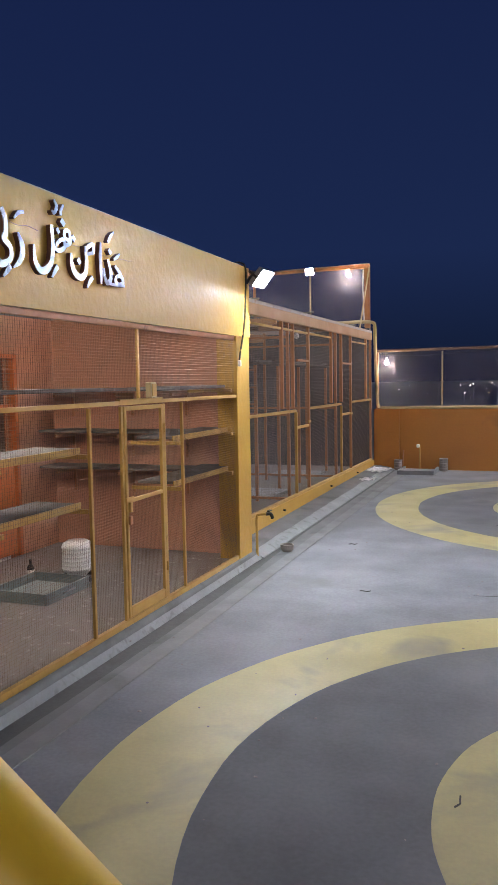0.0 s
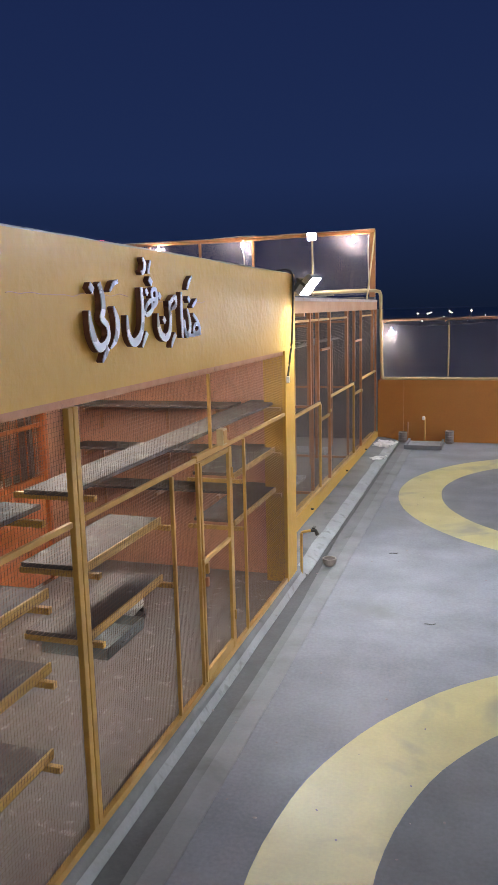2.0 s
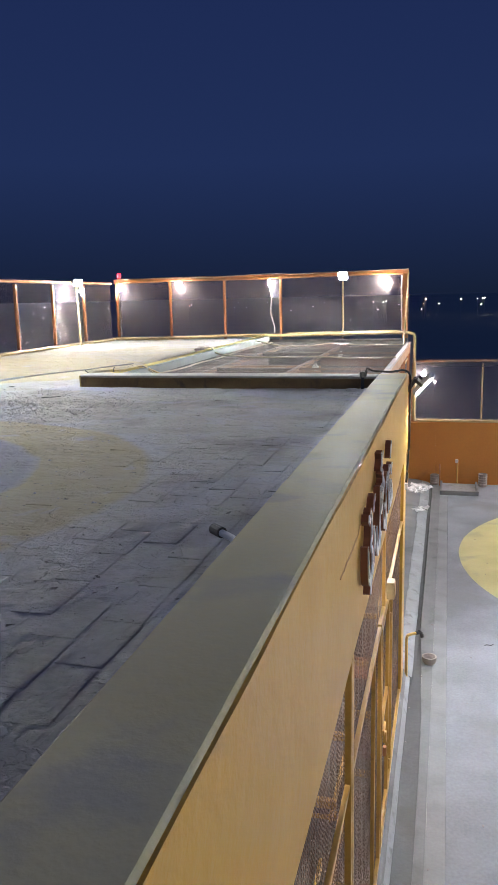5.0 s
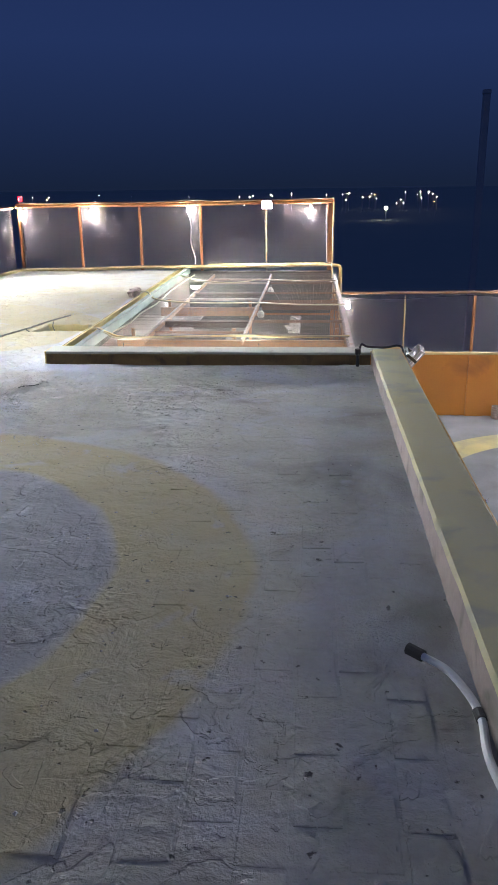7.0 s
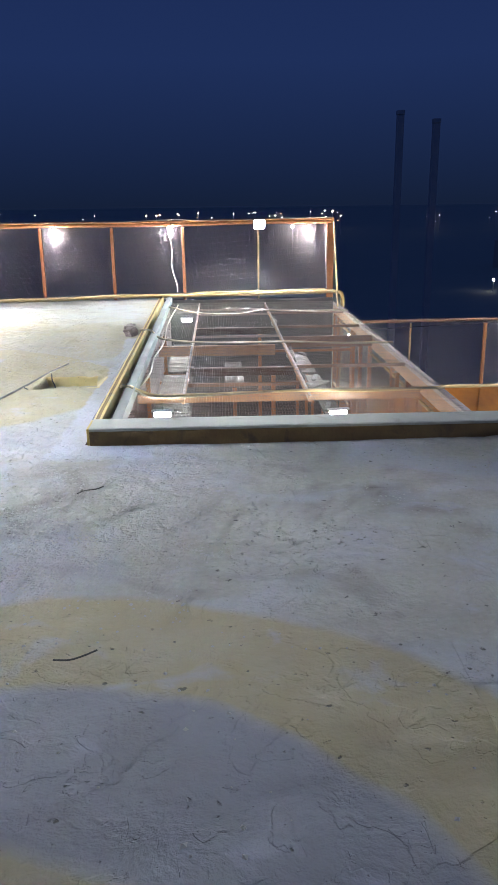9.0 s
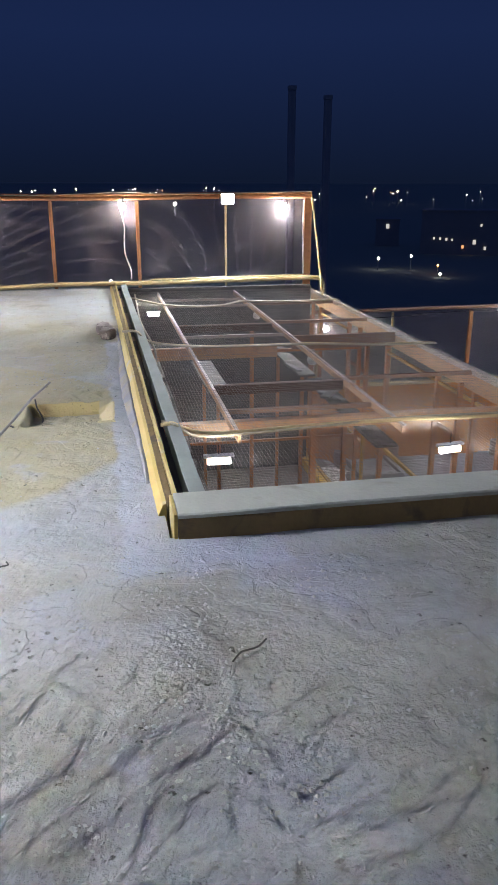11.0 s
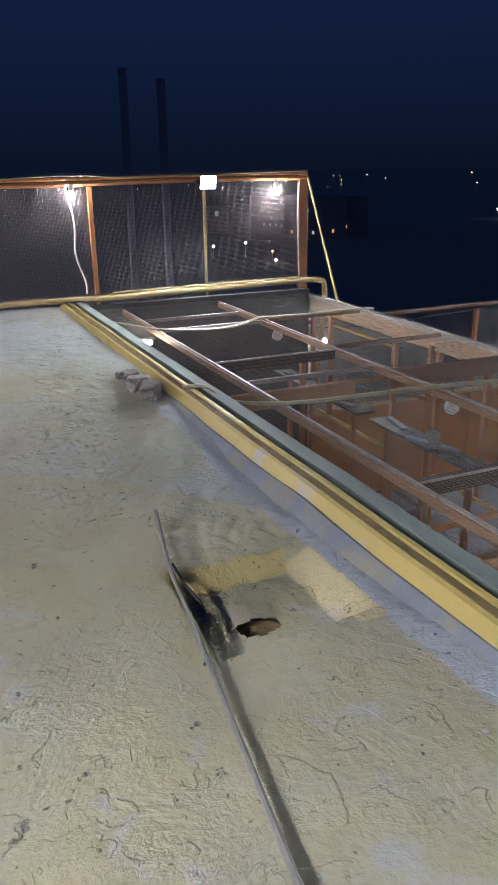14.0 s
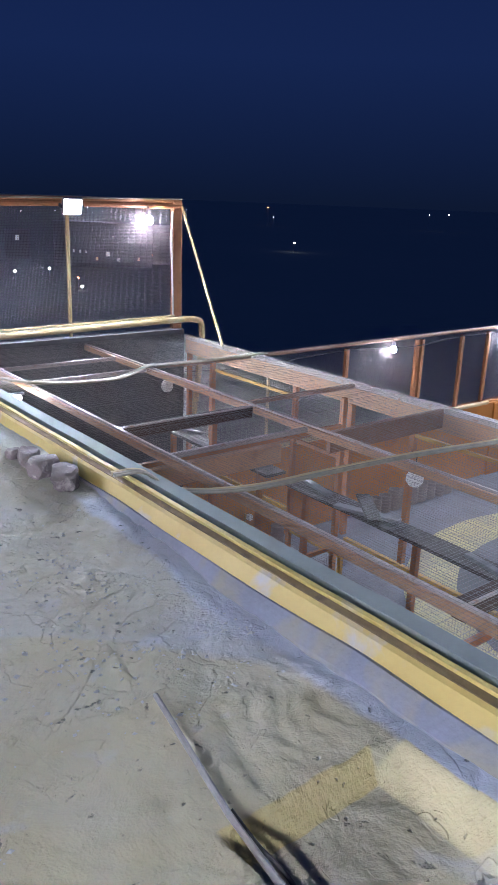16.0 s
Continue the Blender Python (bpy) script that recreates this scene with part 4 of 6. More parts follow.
def letter(name, points, widths, steps=7):
    """A pen stroke in sign coordinates (0 to 7 along, 0 to 5 up), as a raised ribbon."""
    pts = [(2 * 0 + u * 0.2 + 3.20, 2.33 + v * 0.1) for u, v in points]
    line = spline([(0, y, z) for y, z in pts], steps) if len(pts) > 2 else [Vector((0, y, z)) for y, z in pts]
    n = len(line)
    ws = [np.interp(i / (n - 1), np.linspace(0, 1, len(widths)), widths) * 0.088 for i in range(n)]
    face, side = bmesh.new(), bmesh.new()
    fr, sf, sb = [], [], []
    for i, c in enumerate(line):
        d = (line[min(i + 1, n - 1)] - line[max(i - 1, 0)]).normalized()
        s = Vector((0, -d.z, d.y)) * ws[i] / 2
        fr.append([face.verts.new((0.047, (c + k * s).y, (c + k * s).z)) for k in (-1, 1)])
        sf.append([side.verts.new((0.045, (c + k * s).y, (c + k * s).z)) for k in (-1, 1)])
        sb.append([side.verts.new((0.018, (c + k * s).y, (c + k * s).z)) for k in (-1, 1)])
    for i in range(n - 1):
        face.faces.new((fr[i][0], fr[i][1], fr[i + 1][1], fr[i + 1][0]))
        for k in (0, 1):
            side.faces.new((sf[i][k], sf[i + 1][k], sb[i + 1][k], sb[i][k]))
        side.faces.new((sf[i][0], sf[i][1], sf[i + 1][1], sf[i + 1][0]))
        side.faces.new((sb[i][0], sb[i][1], sb[i + 1][1], sb[i + 1][0]))
    for i in (0, n - 1):
        side.faces.new((sf[i][0], sf[i][1], sb[i][1], sb[i][0]))
    r = bmesh.ops.extrude_face_region(face, geom=face.faces[:])
    for v in r["geom"]:
        if isinstance(v, bmesh.types.BMVert):
            v.co.x += 0.004
    for b in (face, side):
        bmesh.ops.recalc_face_normals(b, faces=b.faces)
    body = part("letter", side, LETTERSIDE, sign)
    part("face", face, CHROME, body, "silver letter face")


letter("ye", [(0.72, 3.5), (0.86, 2.95), (0.86, 2.3), (0.78, 1.95), (1.02, 1.6), (1.05, 1.1), (0.85, 0.75), (0.6, 0.65), (0.38, 1.05), (0.27, 1.65), (0.22, 2.3)], (0.3, 0.4, 0.38, 0.3, 0.34, 0.5, 0.46, 0.14))
letter("dot", [(0.30, 3.4), (0.45, 3.15)], (0.36, 0.36))
letter("stroke", [(1.0, 0.62), (0.86, 0.3), (0.70, 0.0)], (0.36, 0.30, 0.14))
letter("stroke", [(1.22, 3.15), (1.42, 3.5), (1.64, 3.62)], (0.12, 0.26, 0.20))
letter("re", [(1.36, 2.45), (1.52, 1.85), (1.5, 1.3), (1.34, 0.85), (1.12, 0.55)], (0.16, 0.42, 0.42, 0.32, 0.08))
letter("lam", [(2.88, 3.4), (2.92, 2.4), (2.84, 1.4), (2.6, 0.85), (2.3, 0.72), (2.08, 1.15), (2.03, 2.05)], (0.26, 0.34, 0.36, 0.5, 0.46, 0.34, 0.14))
letter("mark", [(3.04, 4.85), (3.16, 4.5), (3.02, 4.1), (2.92, 4.2)], (0.14, 0.3, 0.22, 0.12))
letter("mark", [(3.50, 4.75), (3.36, 4.35), (3.36, 4.1)], (0.14, 0.24, 0.2))
letter("dot", [(3.36, 3.85), (3.52, 3.6)], (0.34, 0.34))
letter("zad", [(2.96, 2.2), (3.2, 2.05), (3.5, 2.35), (3.42, 2.75), (3.16, 2.5), (3.06, 2.25)], (0.2, 0.3, 0.26, 0.26, 0.24, 0.16))
letter("fe", [(3.50, 2.4), (3.78, 2.7), (3.74, 3.3), (3.52, 3.25), (3.54, 2.85), (3.82, 2.8)], (0.28, 0.3, 0.26, 0.26, 0.24, 0.3))
letter("dot", [(3.90, 3.1), (4.02, 2.88)], (0.34, 0.34))
letter("dot", [(3.14, 3.3), (3.24, 3.05)], (0.26, 0.26))
letter("stroke", [(3.12, 1.15), (2.96, 0.8), (2.82, 0.45)], (0.32, 0.28, 0.12))
letter("nun", [(4.58, 2.75), (4.62, 1.8), (4.54, 1.1), (4.3, 0.8), (4.0, 0.95), (3.84, 1.45), (3.82, 2.1)], (0.24, 0.34, 0.38, 0.48, 0.44, 0.34, 0.14))
letter("dot", [(4.16, 1.85), (4.28, 1.62)], (0.32, 0.32))
letter("mim", [(4.56, 2.35), (4.74, 2.75), (5.02, 2.95), (5.02, 2.5), (4.72, 2.3)], (0.24, 0.3, 0.32, 0.28, 0.2))
letter("stroke", [(4.94, 0.95), (4.76, 0.62), (4.62, 0.25)], (0.32, 0.28, 0.12))
letter("alif", [(5.46, 3.25), (5.42, 2.4), (5.44, 1.5), (5.44, 0.68)], (0.14, 0.36, 0.34, 0.16))
letter("stroke", [(6.28, 4.15), (6.05, 3.8), (5.9, 3.4)], (0.14, 0.24, 0.16))
letter("dal", [(5.86, 2.3), (6.02, 1.6), (6.0, 1.05), (5.78, 0.82), (5.64, 1.2), (5.62, 1.7)], (0.16, 0.34, 0.36, 0.4, 0.3, 0.14))
letter("dot", [(5.94, 2.95), (6.06, 2.72)], (0.28, 0.28))
letter("he", [(6.3, 2.0), (6.62, 1.55), (6.78, 1.05), (6.5, 0.85), (6.3, 1.05), (6.46, 1.4), (6.8, 1.3)], (0.2, 0.32, 0.32, 0.3, 0.28, 0.24, 0.18))
letter("stroke", [(6.62, 2.85), (6.42, 2.6), (6.24, 2.4)], (0.14, 0.24, 0.16))
letter("base", [(5.9, 0.80), (6.3, 0.78), (6.86, 0.84)], (0.2, 0.22, 0.2))

# ---- the far cage ----
def rail_y(name, x, y0, y1, z, w, h, mat, parent, label=""):
    return part(name, boxes((x - w / 2, x + w / 2, y0, y1, z - h, z), bevel=0.004), mat, parent, label)


def post_z(name, x, y, z0, z1, w, mat, parent, label=""):
    return part(name, boxes((x - w / 2, x + w / 2, y - w / 2, y + w / 2, z0, z1), bevel=0.004), mat, parent, label)


tagged(part("cage_plinth", boxes((-0.43, -0.305, 7.13, 14.36, -0.1, 0.268), bevel=0.008), FASCIA, None), "low yellow painted plinth under the far cage", "plinth", kind="structure")
fc = thing("mesh_screen", (-0.33, 10.5, 0.27), "orange-brown steel and timber cage front with wire mesh", "cage front")
rail_y("header", -0.33, 7.05, 14.18, 2.625, 0.05, 0.13, TAN, fc)
rail_y("header_cap", -0.335, 7.05, 14.18, 2.666, 0.062, 0.04, PALEBAR, fc, "pale worn cap")
rail_y("sill", -0.33, 7.13, 14.18, 0.305, 0.04, 0.034, YELLOW, fc)
for y0, y1, z in ((7.1, 9.52, 1.40), (9.56, 10.08, 1.18), (10.14, 11.90, 1.41), (11.96, 12.54, 1.24), (12.60, 14.16, 1.42)):
    rail_y("middle_rail", -0.33, y0, y1, z, 0.034, 0.034, YELLOW, fc)
for y in (7.16, 10.11, 12.57, 14.14):
    post_z("post", -0.33, y, 0.306, 2.494, 0.042, RUSTY, fc)
for y in (9.54, 11.93):
    post_z("lower_post", -0.33, y, 0.306, 1.365, 0.036, YELLOW, fc)
for y in (8.98, 9.42, 11.32, 11.93, 13.75):
    post_z("upper_post", -0.33, y, 1.425, 2.494, 0.045, RUSTY, fc)
for y0, y1 in ((7.18, 8.95), (9.0, 10.08), (10.14, 11.3), (12.6, 13.7)):
    rail_y("upper_rail", -0.33, y0, y1, 2.42, 0.026, 0.026, YELLOW, fc)
for y0, y1 in ((9.58, 10.07), (11.97, 12.53)):
    rail_y("door_rail", -0.318, y0, y1, 2.05, 0.026, 0.03, RUSTY, fc)
    part("door_latch", boxes((-0.31, -0.295, y1 - 0.06, y1 + 0.05, 1.2, 1.235), bevel=0.003), YELLOW, fc)
part("mesh_panel", wires((-0.335, 7.12, 0.30), (0, 1, 0), (0, 0, 1), 7.05, 2.17, 0.0205, 0.0008, 0.001), FARCAGEWIRE, fc)
for y in (7.5, 9.75, 11.5):
    solid("outlet_pipe", tube(bmesh.new(), [(-0.32, y + 1.4, 0.19), (-0.275, y + 1.4, 0.185)], 0.012), BLACK, "short black drain outlet in the plinth", "pipe", group="drain outlets")

mr = thing("mesh_roof", (-1.6, 10.5, 2.62), "wire mesh roof on pale rusty steel beams", "mesh roof")
for x in (-2.41, -1.41):
    rail_y("beam", x, 8.22, 14.18, 2.652, 0.022, 0.042, TAN, mr)
    rail_y("beam_cap", x, 8.20, 14.18, 2.672, 0.020, 0.014, PALEBAR, mr, "pale worn flat bar on the beam")
for y, x0, x1, w, h, mat in ((8.75, -2.39, -1.43, 0.025, 0.03, BROWNSTEEL), (9.38, -2.39, -1.43, 0.06, 0.07, DARKTIMBER), (11.23, -2.39, -1.43, 0.022, 0.03, PALEBAR), (11.08, -1.39, -0.36, 0.03, 0.13, BROWNSTEEL),
                             (11.78, -2.39, -1.43, 0.06, 0.07, DARKTIMBER), (11.90, -1.39, -0.36, 0.03, 0.03, BROWNSTEEL), (9.46, -1.39, -0.36, 0.03, 0.03, BROWNSTEEL), (13.1, -2.39, -1.43, 0.03, 0.03, PALEBAR),
                             (13.15, -1.39, -0.36, 0.03, 0.03, BROWNSTEEL), (13.6, -2.39, -1.43, 0.03, 0.03, PALEBAR)):
    part("cross_bar", boxes((x0, x1, y - w / 2, y + w / 2, 2.656 - h, 2.656), bevel=0.003), mat, mr)
for y in (9.345, 11.745):
    part("cross_cap", boxes((-2.39, -1.43, y - 0.006, y + 0.006, 2.657, 2.668), bevel=0.002), PALEBAR, mr, "frayed pale lip on the dark timber")
part("mesh_panel", wires((-2.82, 6.99, MESH_Z + 0.016), (1, 0, 0), (0, 1, 0), 2.47, 7.2, 0.0205, 0.00078, 0.003), WIRE, mr)

# timbers and boards inside, below the mesh
for y, z, x0, x1, w, h in ((8.90, 2.53, -2.84, -0.36, 0.06, 0.075), (11.45, 2.50, -2.84, -1.45, 0.055, 0.12)):
    solid("timber_beam", boxes((x0, x1, y - w / 2, y + w / 2, z - h, z), bevel=0.005), TAN if w > 0.05 else BROWNSTEEL, "tan timber beam inside the cage", "beam", group="cage timbers")


def partition(y, x0, x1):
    t = thing("cage_partition", ((x0 + x1) / 2, y, 0.14), "orange steel partition frame with wire mesh inside the cage", "partition", "cage partitions")
    for x in (x0, (x0 + x1) / 2, x1):
        post_z("post", x, y, 0.142, 2.55, 0.04, RUSTY, t)
    for z in (0.25, 1.35, 2.35):
        part("rail", boxes((x0 + 0.022, x1 - 0.022, y - 0.016, y + 0.016, z - 0.032, z), bevel=0.003), RUSTY, t)
    part("mesh_panel", wires((x0, y, 0.2), (1, 0, 0), (0, 0, 1), x1 - x0, 2.3, 0.0205, 0.0008), FARCAGEWIRE, t)


partition(9.50, -2.80, -0.42)
partition(11.93, -2.80, -0.42)
for x, y0, y1, z, n in ((-2.82, 7.2, 9.4, 2.10, 0), (-2.82, 7.2, 9.4, 1.78, 0), (-2.82, 7.3, 9.4, 1.46, 0), (-2.82, 7.3, 9.4, 1.14, 0), (-2.82, 9.6, 11.8, 2.08, 0), (-2.82, 9.6, 11.8, 1.74, 0),
                        (-2.82, 9.6, 11.8, 1.44, 0), (-2.82, 9.6, 11.8, 1.10, 0), (-2.82, 12.05, 14.1, 2.06, 0), (-2.82, 12.05, 14.1, 1.72, 0), (-2.82, 12.05, 14.1, 1.40, 0)):
    plank(x, x + 0.30, y0, y1, z, label="weathered wooden perch plank in the far cage")
    for y in (y0 + 0.2, y1 - 0.2):
        solid("shelf_bracket", boxes((x - 0.039, x + 0.28, y - 0.014, y + 0.014, z - 0.075, z - 0.042), bevel=0.003), RUSTY, "orange steel bracket on the cage wall", "bracket", group="wall brackets")
plank(-1.04, -0.86, 9.62, 11.86, 2.03, label="long weathered grey perch plank on posts in the far cage")
plank(-1.06, -0.88, 12.02, 13.6, 2.03, label="long weathered grey perch plank on posts in the far cage")
plank(-1.9, -0.6, 8.06, 8.34, 1.2, label="weathered wooden perch plank on posts in the far cage")
plank(-2.05, -1.80, 12.1, 13.7, 1.85, label="weathered wooden perch plank on posts in the far cage")
for x, y, z in ((-0.96, 9.75, 2.03), (-0.96, 10.7, 2.03), (-0.96, 11.7, 2.03), (-0.98, 12.2, 2.03), (-0.98, 13.4, 2.03), (-1.8, 8.2, 1.2), (-0.7, 8.2, 1.2), (-1.92, 12.3, 1.85), (-1.92, 13.5, 1.85)):
    solid("perch_post", boxes((x - 0.02, x + 0.02, y - 0.02, y + 0.02, 0.142, z - 0.042), bevel=0.004), RUSTY, "orange steel post under a perch plank", "post", group="perch posts")
# pale floor slabs and nest trays
for x0, x1, y0, y1 in ((-1.6, -0.7, 7.6, 8.4), (-1.8, -0.8, 9.9, 10.7), (-1.7, -0.9, 12.4, 13.0)):
    solid("floor_slab", boxes((x0, x1, y0, y1, 0.142, 0.19), bevel=0.006), KERB, "pale cement slab on the cage floor", "slab", group="floor slabs")
for (xa, ya), (xb, yb), w in (((-1.03, 13.42), (-0.90, 13.07), 0.09), ((-1.10, 12.52), (-1.03, 12.12), 0.10), ((-1.07, 11.30), (-0.92, 10.88), 0.10), ((-0.92, 11.75), (-0.98, 11.45), 0.08), ((-0.95, 10.35), (-1.02, 10.0), 0.08)):
    bm = bar(bmesh.new(), (xa, ya, 2.052), (xb, yb, 2.054), w * 0.62, 0.024)
    solid("loose_board", bm, STRIPCEMENT, "pale loose board lying on a perch plank", "board", group="loose boards")
bm = bar(bmesh.new(), (-0.84, 11.28, 2.079), (-1.10, 10.92, 2.080), 0.09, 0.022)
solid("loose_board", bm, WOOD, "grey board lying across another board", "board", group="loose boards")


def globe(x, y, z):
    t = thing("hanging_bulb", (x, y, z), "unlit white round bulb hanging under the mesh roof", "lamp", "hanging bulbs")
    part("glass", lathe(bmesh.new(), [(0.0, -0.05), (0.028, -0.044), (0.046, -0.018), (0.046, 0.008), (0.032, 0.034), (0.018, 0.048), (0.0, 0.05)], (x, y, z), 16), WHITEPLASTIC, t, smooth=True)
    part("cap", lathe(bmesh.new(), [(0.0, 0.051), (0.017, 0.051), (0.017, 0.085), (0.0, 0.088)], (x, y, z), 10), METAL, t)
    part("wire", tube(bmesh.new(), [(x, y, z + 0.088), (x, y, MESH_Z + 0.03)], 0.003, 5), BLACK, t)


globe(-1.36, 10.45, 2.565)
globe(-1.36, 12.90, 2.55)

# cables lying across the mesh
def cable(points, r, mat, label, name="cable", n=7):
    return solid(name, tube(bmesh.new(), spline(points, 8), r, n), mat, label, "cable", smooth=True)


ZC = MESH_Z + 0.035
cable([(-2.87, 8.03, 2.805), (-2.80, 8.06, 2.80), (-2.73, 8.12, 2.75), (-2.55, 8.17, ZC), (-1.9, 8.22, ZC), (-1.41, 8.16, ZC + 0.02), (-0.9, 8.2, ZC), (-0.34, 8.25, 2.70)], 0.011, PIPE, "dusty pale cable lying across the mesh roof")
cable([(-2.86, 8.09, 2.805), (-2.79, 8.03, 2.80), (-2.74, 8.08, 2.75), (-2.6, 8.14, ZC - 0.006), (-2.0, 8.19, ZC - 0.006), (-1.41, 8.20, ZC + 0.02), (-0.34, 8.21, 2.70)], 0.008, CABLE, "thin grey cable lying across the mesh roof")
for k, (dy, r, mat) in enumerate(((0.0, 0.009, CABLE), (0.022, 0.009, PIPE), (-0.02, 0.006, CABLE))):
    cable([(-2.98, 10.72 + dy, 2.815), (-2.86, 10.68 + dy, 2.815), (-2.74, 10.58 + dy, 2.74), (-2.41, 10.50 + dy, ZC + 0.015), (-1.95, 10.50 + dy, ZC), (-1.41, 10.42 + dy, ZC + 0.015), (-0.8, 10.36 + dy, ZC), (-0.30, 10.28 + dy, 2.71)], r, mat, "bundled cable lying across the mesh roof")
for dy, r in ((0.0, 0.009), (0.035, 0.007)):
    cable([(-2.80, 13.0 + dy, 2.77), (-2.41, 12.80 + dy, ZC + 0.015), (-1.9, 12.72 + dy, ZC), (-1.55, 12.86 + dy, ZC + 0.03), (-1.41, 12.9 + dy, ZC + 0.02), (-0.9, 12.95 + dy, ZC), (-0.34, 12.95 + dy, 2.70)], r, CABLE, "pale cable lying across the mesh roof")
cable([(-2.81, 8.2, 2.70), (-2.74, 9.0, ZC - 0.012), (-2.76, 9.8, ZC - 0.012), (-2.72, 10.6, ZC - 0.012), (-2.76, 12.0, ZC - 0.012), (-2.72, 13.9, ZC - 0.012)], 0.010, CABLE, "grey cable along the edge of the mesh roof")

# lamps under the mesh
def cage_lamp(x, y, z, turn):
    t = thing("cage_lamp", (x, y, z), "small white tube lamp hanging under the mesh roof", "lamp", "cage lamps")
    m = pose(x, y, z, 0, 0, turn)
    b = boxes((-0.085, 0.085, -0.02, 0.02, 0.0205, 0.0365), bevel=0.004)
    bmesh.ops.transform(b, matrix=m, verts=b.verts)
    part("housing", b, WHITEPLASTIC, t)
    g = tube(bmesh.new(), [m @ Vector((-0.062, 0, 0)), m @ Vector((0.062, 0, 0))], 0.02, 10)
    part("tube", g, TUBE_GLOW, t, "glowing white tube")
    part("hanger", tube(bmesh.new(), [(x, y, z + 0.037), (x, y, 2.676)], 0.003, 5), BLACK, t)


for x, y, z, a in ((-2.56, 8.02, 2.585, 0), (-2.56, 12.95, 2.59, 0), (-1.22, 7.98, 2.58, 10)):
    cage_lamp(x, y, z, a)

# ---- fences ----
def fence_posts(t, spots, z0, z1, w=0.045, name="post"):
    for x, y in spots:
        post_z(name, x, y, z0, z1, w, RUSTY, t)


tf = thing("tall_fence", (-3.1, FENCE_Y, 2.72), "orange steel fence with dark wire mesh round the roof", "fence")
fence_posts(tf, [(x, FENCE_Y) for x in (-5.83, -4.75, -3.69, -2.63)], 2.722, 3.80)
post_z("thin_post", -1.50, FENCE_Y, 2.722, 3.80, 0.028, PIPE, tf)
part("corner_post", boxes((-0.455, -0.355, FENCE_Y - 0.02, FENCE_Y + 0.04, 2.722, 3.885), bevel=0.006), RUSTY, tf)
for z, r in ((3.845, 0.026), (3.885, 0.018)):
    part("top_rail", tube(bmesh.new(), spline([(-5.88, FENCE_Y, z - 0.03), (-4.6, FENCE_Y, z - 0.015), (-3.1, FENCE_Y, z - 0.02), (-1.6, FENCE_Y - 0.005, z), (-0.36, FENCE_Y, z)], 5), r), RUSTY, tf, smooth=True)
part("mesh_panel", wires((-5.83, FENCE_Y + 0.02, 2.76), (1, 0, 0), (0, 0, 1), 5.42, 1.06, 0.0125, 0.00125, 0.0012), FENCEWIRE, tf)
part("brace", tube(bmesh.new(), [(-0.36, FENCE_Y - 0.02, 3.84), (-0.385, 13.53, 2.665)], 0.014), PIPE, tf)

lf = thing("side_fence", (-5.9, 8.5, 2.72), "orange steel fence with dark wire mesh along the roof side", "fence")
fence_posts(lf, [(-5.92, 14.15 - 1.12 * i) for i in range(1, 14)], 2.60, 3.76)
for z, r in ((3.80, 0.024),):
    part("top_rail", tube(bmesh.new(), [(-5.92, 14.2, z), (-5.93, 9.0, z + 0.01), (-5.92, -0.9, z)], r), RUSTY, lf, smooth=True)
part("mesh_panel", wires((-5.94, -0.8, 2.76), (0, 1, 0), (0, 0, 1), 15.0, 1.03, 0.0125, 0.00125, 0.0012), FENCEWIRE, lf)

nf = thing("court_fence", (4.0, WALL_Y + 0.1, 1.215), "orange steel fence with dark wire mesh on the parapet", "fence")
fence_posts(nf, [(x, WALL_Y + 0.06) for x in (-0.26, 2.14, 3.42, 3.52, 4.36, 4.95, 6.3, 7.6, 9.4)], 1.217, 2.27, 0.05)
post_z("thin_post", 0.935, WALL_Y + 0.06, 1.217, 2.27, 0.028, PIPE, nf)
part("top_rail", tube(bmesh.new(), spline([(-0.26, WALL_Y + 0.06, 2.30), (2.1, WALL_Y + 0.06, 2.315), (4.5, WALL_Y + 0.06, 2.32), (9.5, WALL_Y + 0.06, 2.32)], 6), 0.026), BROWNSTEEL, nf, smooth=True)
part("bottom_rail", boxes((-0.22, 9.4, WALL_Y + 0.03, WALL_Y + 0.07, 1.217, 1.247), bevel=0.004), RUSTY, nf)
part("mesh_panel", wires((-0.26, WALL_Y + 0.08, 1.25), (1, 0, 0), (0, 0, 1), 9.7, 1.05, 0.0125, 0.00105, 0.0012), FENCEWIRE, nf)
ef = thing("east_fence", (9.6, 5, 1.215), "orange steel fence with dark wire mesh on the side parapet", "fence")
fence_posts(ef, [(9.6, 14.2 - 2.0 * i) for i in range(10)], 1.217, 2.27, 0.05)
part("top_rail", tube(bmesh.new(), [(9.6, 14.4, 2.30), (9.6, -6, 2.30)], 0.026), PIPE, ef)

# cream conduit: along the foot of the tall fence, down the corner, along the parapet
cond = thing("conduit", (-3, 14.1, 2.75), "cream plastic conduit pipe along the fence foot", "pipe")
part("run", tube(bmesh.new(), spline([(-5.85, 14.12, 2.765), (-4.6, 14.13, 2.77), (-3.6, 14.13, 2.80), (-2.4, 14.12, 2.80), (-1.3, 14.12, 2.815), (-0.55, 14.10, 2.83), (-0.30, 14.09, 2.82), (-0.235, 14.09, 2.76), (-0.23, 14.10, 2.5), (-0.23, 14.25, 1.6), (-0.225, 14.33, 1.31), (-0.17, 14.36, 1.255), (0.1, 14.365, 1.25), (2.0, 14.365, 1.25), (5.0, 14.365, 1.25)], 8), 0.03, 10), PIPE, cond, smooth=True)
